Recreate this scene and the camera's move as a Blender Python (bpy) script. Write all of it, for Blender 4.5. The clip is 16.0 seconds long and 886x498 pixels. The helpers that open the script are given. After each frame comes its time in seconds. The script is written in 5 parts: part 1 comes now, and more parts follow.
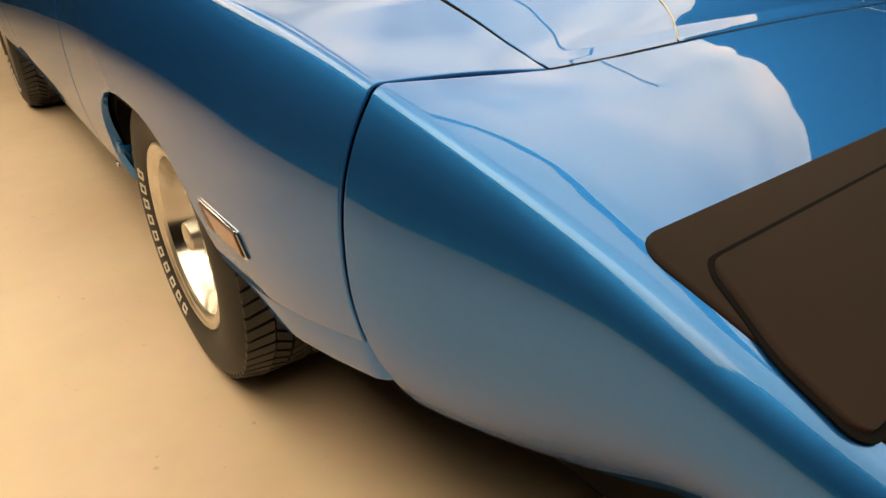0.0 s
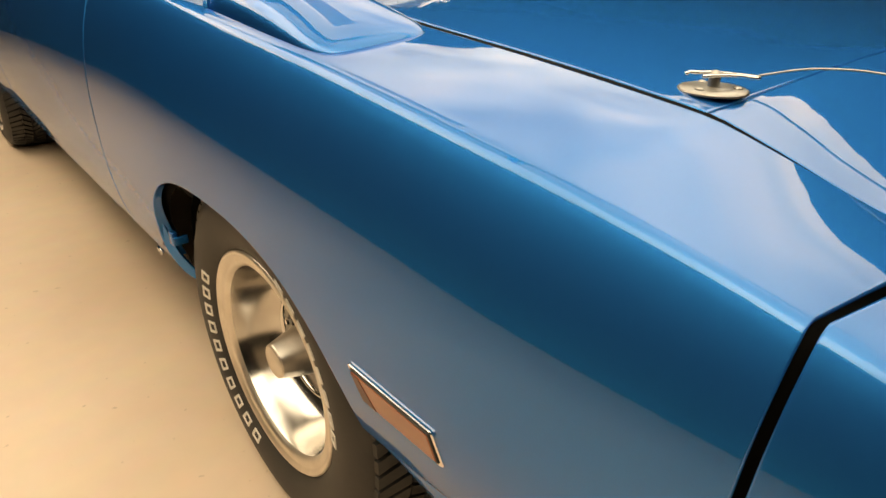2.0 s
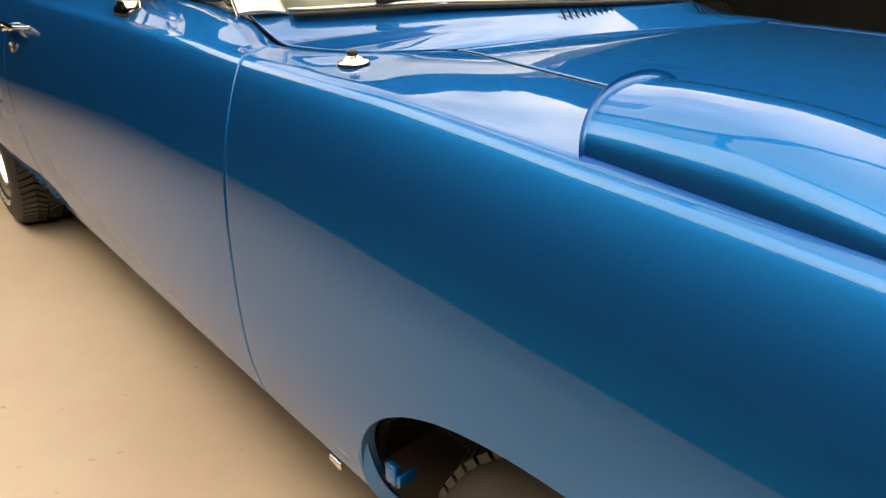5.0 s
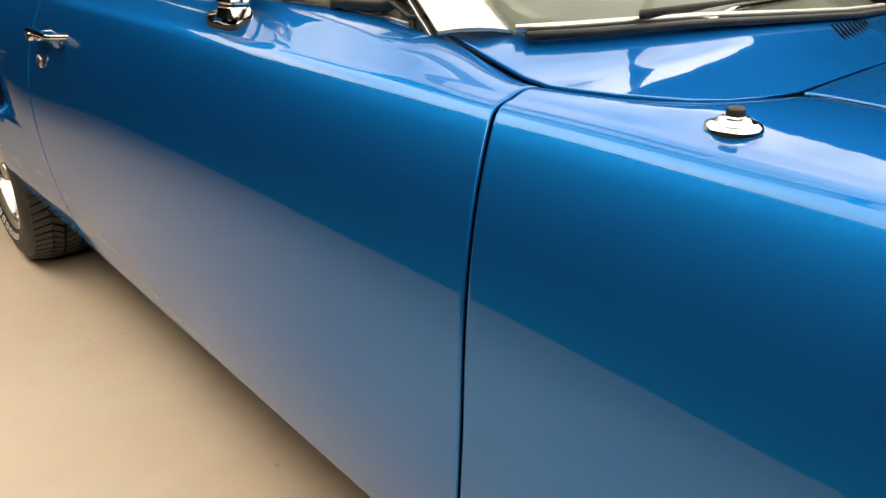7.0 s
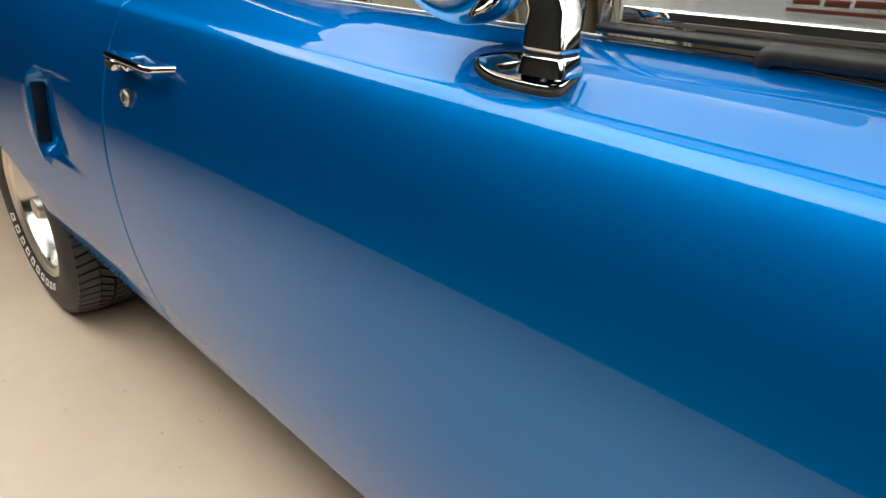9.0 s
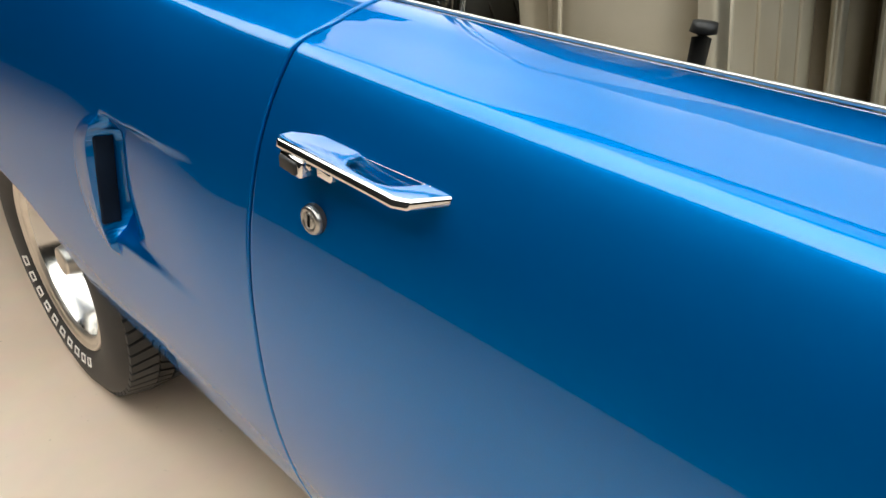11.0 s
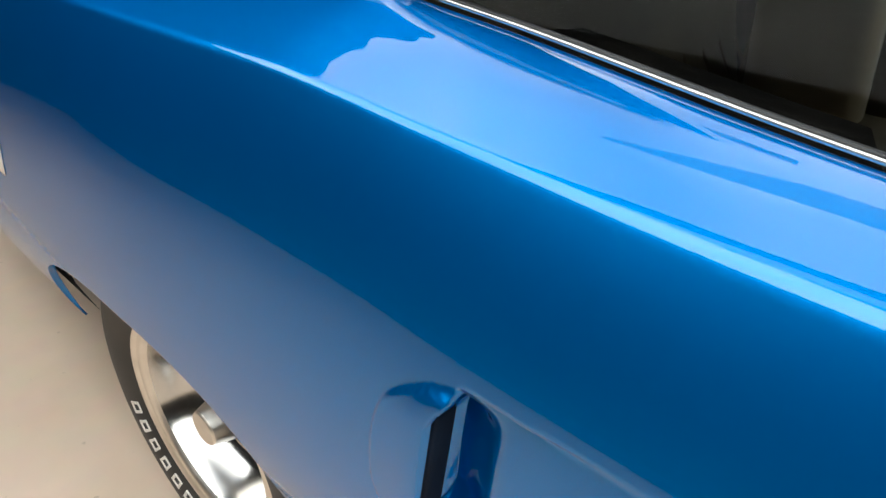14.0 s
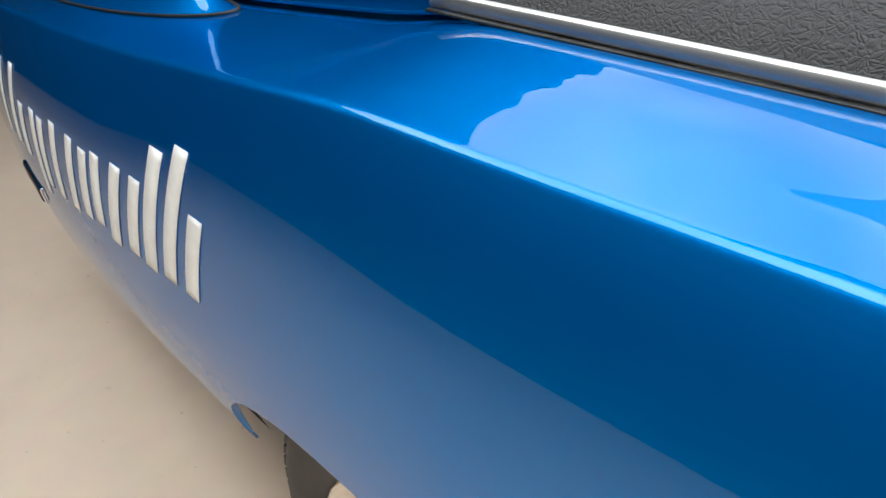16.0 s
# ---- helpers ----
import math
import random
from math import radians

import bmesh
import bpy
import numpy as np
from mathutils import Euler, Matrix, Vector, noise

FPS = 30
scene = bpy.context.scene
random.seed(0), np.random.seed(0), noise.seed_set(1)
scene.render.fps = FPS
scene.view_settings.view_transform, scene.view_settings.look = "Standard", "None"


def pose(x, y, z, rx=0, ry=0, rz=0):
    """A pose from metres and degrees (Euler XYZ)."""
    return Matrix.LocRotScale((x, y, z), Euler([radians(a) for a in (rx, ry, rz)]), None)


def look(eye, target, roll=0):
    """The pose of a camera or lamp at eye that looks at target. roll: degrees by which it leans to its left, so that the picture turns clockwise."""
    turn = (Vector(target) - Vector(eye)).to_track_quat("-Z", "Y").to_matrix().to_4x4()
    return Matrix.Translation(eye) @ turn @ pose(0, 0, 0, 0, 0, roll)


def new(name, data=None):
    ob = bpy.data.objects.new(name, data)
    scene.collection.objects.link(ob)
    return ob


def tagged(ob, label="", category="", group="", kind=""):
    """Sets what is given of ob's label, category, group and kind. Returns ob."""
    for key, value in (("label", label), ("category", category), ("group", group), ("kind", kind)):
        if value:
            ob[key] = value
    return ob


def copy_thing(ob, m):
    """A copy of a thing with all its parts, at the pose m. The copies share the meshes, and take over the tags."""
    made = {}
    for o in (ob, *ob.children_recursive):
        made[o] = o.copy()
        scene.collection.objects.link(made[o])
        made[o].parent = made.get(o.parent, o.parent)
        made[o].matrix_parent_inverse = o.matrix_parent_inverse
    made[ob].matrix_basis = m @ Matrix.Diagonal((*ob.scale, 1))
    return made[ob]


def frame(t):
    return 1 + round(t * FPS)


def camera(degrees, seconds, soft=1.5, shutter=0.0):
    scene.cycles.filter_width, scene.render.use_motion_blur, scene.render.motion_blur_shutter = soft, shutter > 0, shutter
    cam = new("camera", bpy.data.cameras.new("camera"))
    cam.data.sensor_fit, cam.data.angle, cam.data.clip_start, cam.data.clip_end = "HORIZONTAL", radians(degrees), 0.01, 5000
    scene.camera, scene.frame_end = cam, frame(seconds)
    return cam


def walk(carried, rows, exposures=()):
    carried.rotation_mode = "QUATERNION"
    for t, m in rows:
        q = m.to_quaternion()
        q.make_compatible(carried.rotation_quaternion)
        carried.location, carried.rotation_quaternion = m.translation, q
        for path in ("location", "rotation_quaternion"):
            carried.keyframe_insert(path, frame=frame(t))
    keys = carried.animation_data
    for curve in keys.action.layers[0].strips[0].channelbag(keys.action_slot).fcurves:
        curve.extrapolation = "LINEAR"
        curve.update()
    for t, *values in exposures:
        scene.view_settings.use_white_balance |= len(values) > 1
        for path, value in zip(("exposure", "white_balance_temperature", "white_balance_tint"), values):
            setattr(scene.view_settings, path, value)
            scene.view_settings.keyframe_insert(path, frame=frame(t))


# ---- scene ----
EXPOSURES = [(0, 1.10, 10700, 10), (4, 1.15, 8400, 9), (6.5, 1.23, 7500, 7), (8.5, 1.28, 6400, 6), (11, 1.37, 6050, 5), (12.5, 1.42, 6550, 5), (14, 1.45, 5900, 5), (16, 1.5, 5700, 5)]
cam = camera(71.4, 16.0)
PATH = [
    (0, (-1.119, -1.248, 0.905), (-0.583, -0.546, 0.438), -0.35),
    (0.5, (-1.139, -1.152, 0.929), (-0.597, -0.452, 0.464), -0.15),
    (1, (-1.166, -1.053, 0.948), (-0.616, -0.358, 0.486), 0.10),
    (1.5, (-1.180, -0.952, 0.956), (-0.612, -0.266, 0.502), 0.54),
    (2, (-1.182, -0.832, 0.974), (-0.599, -0.156, 0.523), 0.64),
    (2.5, (-1.199, -0.710, 0.990), (-0.602, -0.037, 0.553), 0.85),
    (3, (-1.196, -0.600, 0.997), (-0.602, 0.081, 0.570), 0.25),
    (3.5, (-1.226, -0.492, 1.011), (-0.621, 0.186, 0.594), 0.58),
    (4.2, (-1.249, -0.319, 1.013), (-0.628, 0.349, 0.603), 1.10),
    (6.3, (-1.216, 0.217, 1.013), (-0.573, 0.863, 0.604), 1.55),
    (6.5, (-1.226, 0.267, 1.013), (-0.579, 0.911, 0.604), 1.73),
    (7, (-1.243, 0.404, 1.007), (-0.595, 1.044, 0.596), 1.74),
    (7.5, (-1.248, 0.551, 1.001), (-0.597, 1.188, 0.588), 2.04),
    (8, (-1.231, 0.702, 1.003), (-0.577, 1.335, 0.591), 2.30),
    (8.5, (-1.233, 0.830, 1.023), (-0.585, 1.461, 0.597), 1.89),
    (8.7, (-1.241, 0.890, 1.026), (-0.590, 1.516, 0.596), 1.89),
    (10.8, (-1.180, 1.566, 1.064), (-0.524, 2.125, 0.557), 4.09),
    (11, (-1.172, 1.618, 1.062), (-0.514, 2.179, 0.559), 4.39),
    (11.5, (-1.171, 1.730, 1.072), (-0.511, 2.291, 0.572), 4.72),
    (12, (-1.165, 1.862, 1.080), (-0.500, 2.410, 0.573), 4.89),
    (12.5, (-1.173, 1.965, 1.081), (-0.505, 2.507, 0.571), 5.15),
    (13, (-1.176, 2.055, 1.078), (-0.506, 2.591, 0.564), 5.33),
    (13.5, (-1.179, 2.137, 1.098), (-0.510, 2.669, 0.579), 4.82),
    (14, (-1.171, 2.226, 1.114), (-0.506, 2.760, 0.593), 3.90),
    (14.5, (-1.169, 2.311, 1.121), (-0.508, 2.852, 0.600), 3.45),
    (15, (-1.180, 2.432, 1.127), (-0.521, 2.969, 0.601), 3.31),
    (15.5, (-1.174, 2.551, 1.136), (-0.537, 3.111, 0.605), 2.64),
    (16, (-1.181, 2.663, 1.136), (-0.552, 3.229, 0.605), 2.11),
]
walk(cam, [(t, look(eye, target, roll)) for t, eye, target, roll in PATH], EXPOSURES)

# ---- world and light ----
world = bpy.data.worlds.new("room_air")
world.use_nodes = True
world.node_tree.nodes["Background"].inputs[0].default_value = (0.9, 0.95, 1.0, 1)
world.node_tree.nodes["Background"].inputs[1].default_value = 0.02
scene.world = world


# ---- materials ----
def material(name, colour, rough=0.5, metal=0.0, **more):
    m = bpy.data.materials.new(name)
    m.use_nodes = True
    b = m.node_tree.nodes["Principled BSDF"]
    b.inputs["Base Color"].default_value = (*colour, 1)
    b.inputs["Roughness"].default_value = rough
    b.inputs["Metallic"].default_value = metal
    for key, value in more.items():
        b.inputs[key.replace("_", " ")].default_value = value
    return m


def nodes_of(m):
    return m.node_tree.nodes, m.node_tree.links, m.node_tree.nodes["Principled BSDF"]


def grain(m, colours, scale, detail=6.0, bump=0.0, bump_scale=None, rough=None, low=0.35, high=0.65, fine=None):
    """Colour variation between two colours by noise in object space, with optional relief and roughness variation."""
    n, l, b = nodes_of(m)
    tc = n.new("ShaderNodeTexCoord")
    a = n.new("ShaderNodeTexNoise")
    a.inputs["Scale"].default_value, a.inputs["Detail"].default_value = scale, detail
    l.new(tc.outputs["Object"], a.inputs["Vector"])
    ramp = n.new("ShaderNodeValToRGB")
    ramp.color_ramp.elements[0].position, ramp.color_ramp.elements[1].position = low, high
    ramp.color_ramp.elements[0].color, ramp.color_ramp.elements[1].color = (*colours[0], 1), (*colours[1], 1)
    l.new(a.outputs["Fac"], ramp.inputs["Fac"])
    out = ramp.outputs["Color"]
    if fine:
        f = n.new("ShaderNodeTexNoise")
        f.inputs["Scale"].default_value, f.inputs["Detail"].default_value = fine[0], 4
        l.new(tc.outputs["Object"], f.inputs["Vector"])
        mix = n.new("ShaderNodeMixRGB")
        mix.blend_type = "MULTIPLY"
        mix.inputs["Fac"].default_value = fine[1]
        l.new(out, mix.inputs["Color1"])
        l.new(f.outputs["Color"], mix.inputs["Color2"])
        out = mix.outputs["Color"]
    l.new(out, b.inputs["Base Color"])
    if bump:
        f = n.new("ShaderNodeTexNoise")
        f.inputs["Scale"].default_value, f.inputs["Detail"].default_value = bump_scale or scale, 5
        l.new(tc.outputs["Object"], f.inputs["Vector"])
        bn = n.new("ShaderNodeBump")
        bn.inputs["Strength"].default_value, bn.inputs["Distance"].default_value = bump, 0.002
        l.new(f.outputs["Fac"], bn.inputs["Height"])
        l.new(bn.outputs["Normal"], b.inputs["Normal"])
    if rough:
        r = n.new("ShaderNodeMapRange")
        r.inputs["To Min"].default_value, r.inputs["To Max"].default_value = rough
        l.new(a.outputs["Fac"], r.inputs["Value"])
        l.new(r.outputs["Result"], b.inputs["Roughness"])
    return m


def paint(name, colour, flake):
    """Metallic paint: a pigment layer and a flake layer, both under a glossy clear coat."""
    m = material(name, colour, 0.45, 0.0, Coat_Weight=1.0, Coat_Roughness=0.012, Coat_IOR=1.54)
    n, l, b = nodes_of(m)
    b.inputs["Specular IOR Level"].default_value = 0.0
    f = n.new("ShaderNodeBsdfPrincipled")
    f.inputs["Specular Tint"].default_value = (0.15, 0.6, 1.0, 1)
    f.inputs["Base Color"].default_value = (*flake, 1)
    f.inputs["Roughness"].default_value, f.inputs["Metallic"].default_value = 0.40, 1.0
    f.inputs["Coat Weight"].default_value, f.inputs["Coat Roughness"].default_value, f.inputs["Coat IOR"].default_value = 1.0, 0.012, 1.54
    mix = n.new("ShaderNodeMixShader")
    mix.inputs["Fac"].default_value = 0.42
    l.new(b.outputs[0], mix.inputs[1])
    l.new(f.outputs[0], mix.inputs[2])
    l.new(mix.outputs[0], n["Material Output"].inputs["Surface"])
    tc = n.new("ShaderNodeTexCoord")
    v = n.new("ShaderNodeTexVoronoi")
    v.inputs["Scale"].default_value = 1900.0
    l.new(tc.outputs["Object"], v.inputs["Vector"])
    bn = n.new("ShaderNodeBump")
    bn.inputs["Strength"].default_value, bn.inputs["Distance"].default_value = 0.16, 0.0004
    l.new(v.outputs["Distance"], bn.inputs["Height"])
    l.new(bn.outputs["Normal"], f.inputs["Normal"])
    # faint orange peel in the coat
    o = n.new("ShaderNodeTexNoise")
    o.inputs["Scale"].default_value = 160.0
    l.new(tc.outputs["Object"], o.inputs["Vector"])
    ob = n.new("ShaderNodeBump")
    ob.inputs["Strength"].default_value, ob.inputs["Distance"].default_value = 0.01, 0.0005
    l.new(o.outputs["Fac"], ob.inputs["Height"])
    for layer in (b, f):
        l.new(ob.outputs["Normal"], layer.inputs["Coat Normal"])
    return m


BLUE = paint("blue_metallic_paint", (0.0003, 0.042, 0.176), (0.002, 0.335, 0.95))
FLOOR = grain(material("polished_concrete", (0.55, 0.47, 0.38), 0.45), ((0.74, 0.575, 0.435), (0.84, 0.672, 0.52)), 1.3, 9, 0.05, 60, (0.38, 0.6), fine=(14, 0.12))
n, l, b = nodes_of(FLOOR)
tc, sp, th, mx = n.new("ShaderNodeTexCoord"), n.new("ShaderNodeTexNoise"), n.new("ShaderNodeMapRange"), n.new("ShaderNodeMixRGB")
sp.inputs["Scale"].default_value, sp.inputs["Detail"].default_value = 38.0, 2.0
th.inputs["From Min"].default_value, th.inputs["From Max"].default_value, th.inputs["To Max"].default_value = 0.71, 0.77, 0.45
l.new(tc.outputs["Object"], sp.inputs["Vector"])
l.new(sp.outputs["Fac"], th.inputs["Value"])
l.new(th.outputs["Result"], mx.inputs["Fac"])
l.new(b.inputs["Base Color"].links[0].from_socket, mx.inputs["Color1"])
mx.inputs["Color2"].default_value = (0.36, 0.27, 0.19, 1)
l.new(mx.outputs["Color"], b.inputs["Base Color"])
DARK = material("dark_void", (0.005, 0.005, 0.006), 0.9, Specular_IOR_Level=0.05)
WELL = grain(material("undercoat", (0.006, 0.006, 0.006), 0.85, Specular_IOR_Level=0.1), ((0.003, 0.003, 0.003), (0.010, 0.009, 0.008)), 9, 6, 0.4, 40)
CHROME = grain(material("chrome", (0.78, 0.77, 0.75), 0.06, 1.0), ((0.74, 0.73, 0.71), (0.80, 0.79, 0.77)), 14, 4, rough=(0.03, 0.09))
SATIN = grain(material("satin_metal", (0.42, 0.41, 0.39), 0.32, 1.0), ((0.34, 0.33, 0.31), (0.46, 0.45, 0.43)), 25, 5, 0.05, 300, (0.26, 0.42))
RUBBER = grain(material("tyre_rubber", (0.02, 0.02, 0.02), 0.6), ((0.018, 0.018, 0.018), (0.045, 0.042, 0.038)), 8, 7, 0.15, 240, (0.5, 0.7))
WHITE = grain(material("white_lettering", (0.82, 0.79, 0.74), 0.5), ((0.78, 0.75, 0.70), (0.86, 0.84, 0.79)), 30, 5)
BLACKOUT = grain(material("satin_black_paint", (0.03, 0.026, 0.024), 0.5, Specular_IOR_Level=0.07), ((0.012, 0.0065, 0.0055), (0.018, 0.0100, 0.0085)), 6, 6, 0.04, 500, (0.44, 0.54))
GASKET = grain(material("black_rubber_seal", (0.012, 0.012, 0.012), 0.5), ((0.01, 0.01, 0.01), (0.025, 0.024, 0.023)), 30, 4)
VINYL = grain(material("black_grained_vinyl", (0.02, 0.02, 0.02), 0.45), ((0.018, 0.018, 0.018), (0.030, 0.029, 0.028)), 5, 6)
CREAM = grain(material("cream_vinyl", (0.46, 0.40, 0.29), 0.42), ((0.40, 0.34, 0.24), (0.50, 0.44, 0.33)), 6, 7, 0.1, 250, (0.36, 0.5))
BROWN = grain(material("dark_brown_vinyl", (0.06, 0.05, 0.04), 0.42), ((0.085, 0.070, 0.045), (0.13, 0.108, 0.072)), 6, 7, 0.1, 250, (0.36, 0.5))
AMBER = material("amber_lens", (0.35, 0.10, 0.04), 0.25, 0.0, Coat_Weight=0.6)
BRICKRED = material("dark_lens_end", (0.09, 0.02, 0.01), 0.3)
WALL_DARK = grain(material("black_wall_paint", (0.02, 0.02, 0.02), 0.85), ((0.006, 0.006, 0.006), (0.012, 0.012, 0.011)), 2, 6, 0.1, 60)
glass = material("window_glass", (0.92, 0.95, 0.93), 0.0, 0.0, Transmission_Weight=1.0, IOR=1.45)


# ---- shape tools ----
def smooth(a, b, v):
    t = min(max((v - a) / (b - a), 0.0), 1.0)
    return t * t * (3 - 2 * t)


def spline(xs, ys):
    """Monotone cubic through the given stations."""
    xs, ys = np.array(xs, float), np.array(ys, float)
    h, d = np.diff(xs), np.diff(ys) / np.diff(xs)
    m = np.zeros(len(xs))
    m[0], m[-1] = d[0], d[-1]
    for i in range(1, len(xs) - 1):
        if d[i - 1] * d[i] > 0:
            w1, w2 = 2 * h[i] + h[i - 1], h[i] + 2 * h[i - 1]
            m[i] = (w1 + w2) / (w1 / d[i - 1] + w2 / d[i])

    def f(x):
        x = min(max(float(x), xs[0]), xs[-1])
        i = min(int(np.searchsorted(xs, x, "right")) - 1, len(xs) - 2)
        i = max(i, 0)
        t = (x - xs[i]) / h[i]
        return float((1 + 2 * t) * (1 - t) ** 2 * ys[i] + t * (1 - t) ** 2 * h[i] * m[i] + t * t * (3 - 2 * t) * ys[i + 1] + t * t * (t - 1) * h[i] * m[i + 1])

    return f


def mesh_object(name, verts, faces, mat, parent=None, label="", smooth=True):
    me = bpy.data.meshes.new(name)
    me.from_pydata([tuple(v) for v in verts], [], faces)
    me.materials.append(mat)
    me.polygons.foreach_set("use_smooth", [smooth] * len(me.polygons))
    me.update()
    ob = new(name, me)
    ob.parent = parent
    if label:
        ob["label"] = label
    return ob


def part(name, bm, mat, parent, label="", smooth=True):
    me = bpy.data.meshes.new(name)
    bmesh.ops.recalc_face_normals(bm, faces=bm.faces)
    bm.to_mesh(me)
    bm.free()
    me.materials.append(mat)
    me.polygons.foreach_set("use_smooth", [smooth] * len(me.polygons))
    ob = new(name, me)
    ob.parent = parent
    if label:
        ob["label"] = label
    return ob


def empty(name, parent=None):
    ob = new(name)
    ob.parent = parent
    return ob


def sheet(name, grid, mat, parent, label="", edge=0.0016, drop=0.0006, flange=0.0035, flip=False):
    """A pressed panel: a grid of points with rounded, turned-in edges all round."""
    g = np.array(grid, float)
    du, dv = np.gradient(g, axis=0), np.gradient(g, axis=1)
    nrm = np.cross(du, dv)
    nrm /= np.maximum(np.linalg.norm(nrm, axis=2, keepdims=True), 1e-9)
    if flip:
        nrm = -nrm
    rows, cols = g.shape[:2]

    def inset(a, n):
        first = a[:1] + (a[1:2] - a[:1]) * n
        last = a[-1:] + (a[-2:-1] - a[-1:]) * n
        return first, last

    def pad(a, axis):
        a = np.moveaxis(a, axis, 0)
        step0 = np.linalg.norm(a[1] - a[0], axis=1).max()
        step1 = np.linalg.norm(a[-1] - a[-2], axis=1).max()
        f, _ = inset(a, min(edge / max(step0, 1e-6), 0.3))
        f2, _ = inset(a, min(2.2 * edge / max(step0, 1e-6), 0.6))
        _, b = inset(a, min(edge / max(step1, 1e-6), 0.3))
        _, b2 = inset(a, min(2.2 * edge / max(step1, 1e-6), 0.6))
        a = np.concatenate([a[:1], f, f2, a[1:-1], b2, b, a[-1:]])
        return np.moveaxis(a, 0, axis)

    def padn(a, axis):
        a = np.moveaxis(a, axis, 0)
        a = np.concatenate([a[:1], a[:1], a[:1], a[1:-1], a[-1:], a[-1:], a[-1:]])
        return np.moveaxis(a, 0, axis)

    g, nrm = pad(pad(g, 0), 1), padn(padn(nrm, 0), 1)
    rows, cols = g.shape[:2]
    border = np.zeros((rows, cols), bool)
    border[0], border[-1], border[:, 0], border[:, -1] = True, True, True, True
    g = g - nrm * (border * drop)[..., None]
    verts = g.reshape(-1, 3).tolist()
    faces = []
    for i in range(rows - 1):
        for j in range(cols - 1):
            q = (i * cols + j, i * cols + j + 1, (i + 1) * cols + j + 1, (i + 1) * cols + j)
            faces.append(q[::-1] if flip else q)
    loop = [(0, j) for j in range(cols)] + [(i, cols - 1) for i in range(1, rows)] + [(rows - 1, j) for j in range(cols - 2, -1, -1)] + [(i, 0) for i in range(rows - 2, 0, -1)]
    base = len(verts)
    for i, j in loop:
        verts.append((g[i, j] - nrm[i, j] * flange).tolist())
    for k, (i, j) in enumerate(loop):
        i2, j2 = loop[(k + 1) % len(loop)]
        q = (i * cols + j, base + k, base + (k + 1) % len(loop), i2 * cols + j2)
        faces.append(q if not flip else q[::-1])
    return mesh_object(name, verts, faces, mat, parent, label)


def lathe(profile, steps=64, start=0.0, end=2 * math.pi):
    """Points (radius, along x) turned about the x axis."""
    full = abs(end - start - 2 * math.pi) < 1e-6
    n = steps if full else steps + 1
    verts, faces = [], []
    for k in range(n):
        a = start + (end - start) * k / steps
        for r, x in profile:
            verts.append((x, r * math.cos(a), r * math.sin(a)))
    p = len(profile)
    for k in range(steps):
        for i in range(p - 1):
            b = (k + 1) % n
            faces.append((k * p + i, k * p + i + 1, b * p + i + 1, b * p + i))
    return verts, faces


def tube(points, radius, mat, name, parent, label="", sides=10):
    """A round bar along points, with closed ends."""
    pts = [Vector(p) for p in points]
    rad = radius if isinstance(radius, (list, tuple)) else [radius] * len(pts)
    verts, faces = [], []
    up = Vector((0, 0, 1))
    for i, p in enumerate(pts):
        d = (pts[min(i + 1, len(pts) - 1)] - pts[max(i - 1, 0)]).normalized()
        side = d.cross(up)
        if side.length < 0.05:
            side = d.cross(Vector((1, 0, 0)))
        side.normalize()
        top = side.cross(d)
        for k in range(sides):
            a = 2 * math.pi * k / sides
            verts.append(p + (side * math.cos(a) + top * math.sin(a)) * rad[i])
    for i in range(len(pts) - 1):
        for k in range(sides):
            faces.append((i * sides + k, i * sides + (k + 1) % sides, (i + 1) * sides + (k + 1) % sides, (i + 1) * sides + k))
    faces += [tuple(range(sides - 1, -1, -1)), tuple((len(pts) - 1) * sides + k for k in range(sides))]
    return mesh_object(name, verts, faces, mat, parent, label)


def box(bm, size, at=(0, 0, 0), turn=None, bevel=0.0, segments=2):
    m = Matrix.Translation(at) @ (turn or Matrix.Identity(4)) @ Matrix.Diagonal((*size, 1))
    made = bmesh.ops.create_cube(bm, size=1.0, matrix=m)["verts"]
    if bevel:
        edges = list({e for v in made for e in v.link_edges})
        bmesh.ops.bevel(bm, geom=edges, offset=bevel, segments=segments, affect="EDGES", profile=0.5)
    return bm


# ---- room ----
def slab(name, x0, x1, y0, y1, z0, z1, mat, label):
    bm = bmesh.new()
    box(bm, (x1 - x0, y1 - y0, z1 - z0), ((x0 + x1) / 2, (y0 + y1) / 2, (z0 + z1) / 2))
    return tagged(part(name, bm, mat, None, label, smooth=False), label, name.split("_")[0], kind="structure")


RX0, RX1, RY0, RY1, RZ = -3.8, 8.0, -6.0, 9.0, 3.0
slab("floor", RX0 - 0.2, RX1 + 0.2, RY0 - 0.2, RY1 + 0.2, -0.2, 0.0, FLOOR, "smooth beige sealed concrete studio floor")
slab("wall_west", RX0 - 0.2, RX0, RY0, RY1, 0.0, RZ, WALL_DARK, "plain black painted studio wall")
slab("wall_east", RX1, RX1 + 0.2, RY0, RY1, 0.0, RZ, WALL_DARK, "plain black painted studio wall")
slab("wall_south", RX0 - 0.2, RX1 + 0.2, RY0 - 0.2, RY0, 0.0, RZ, WALL_DARK, "plain black painted studio wall")
slab("wall_north", RX0 - 0.2, RX1 + 0.2, RY1, RY1 + 0.2, 0.0, RZ, WALL_DARK, "plain black painted studio wall")
slab("ceiling", RX0 - 0.2, RX1 + 0.2, RY0 - 0.2, RY1 + 0.2, RZ, RZ + 0.2, WALL_DARK, "plain black studio ceiling")


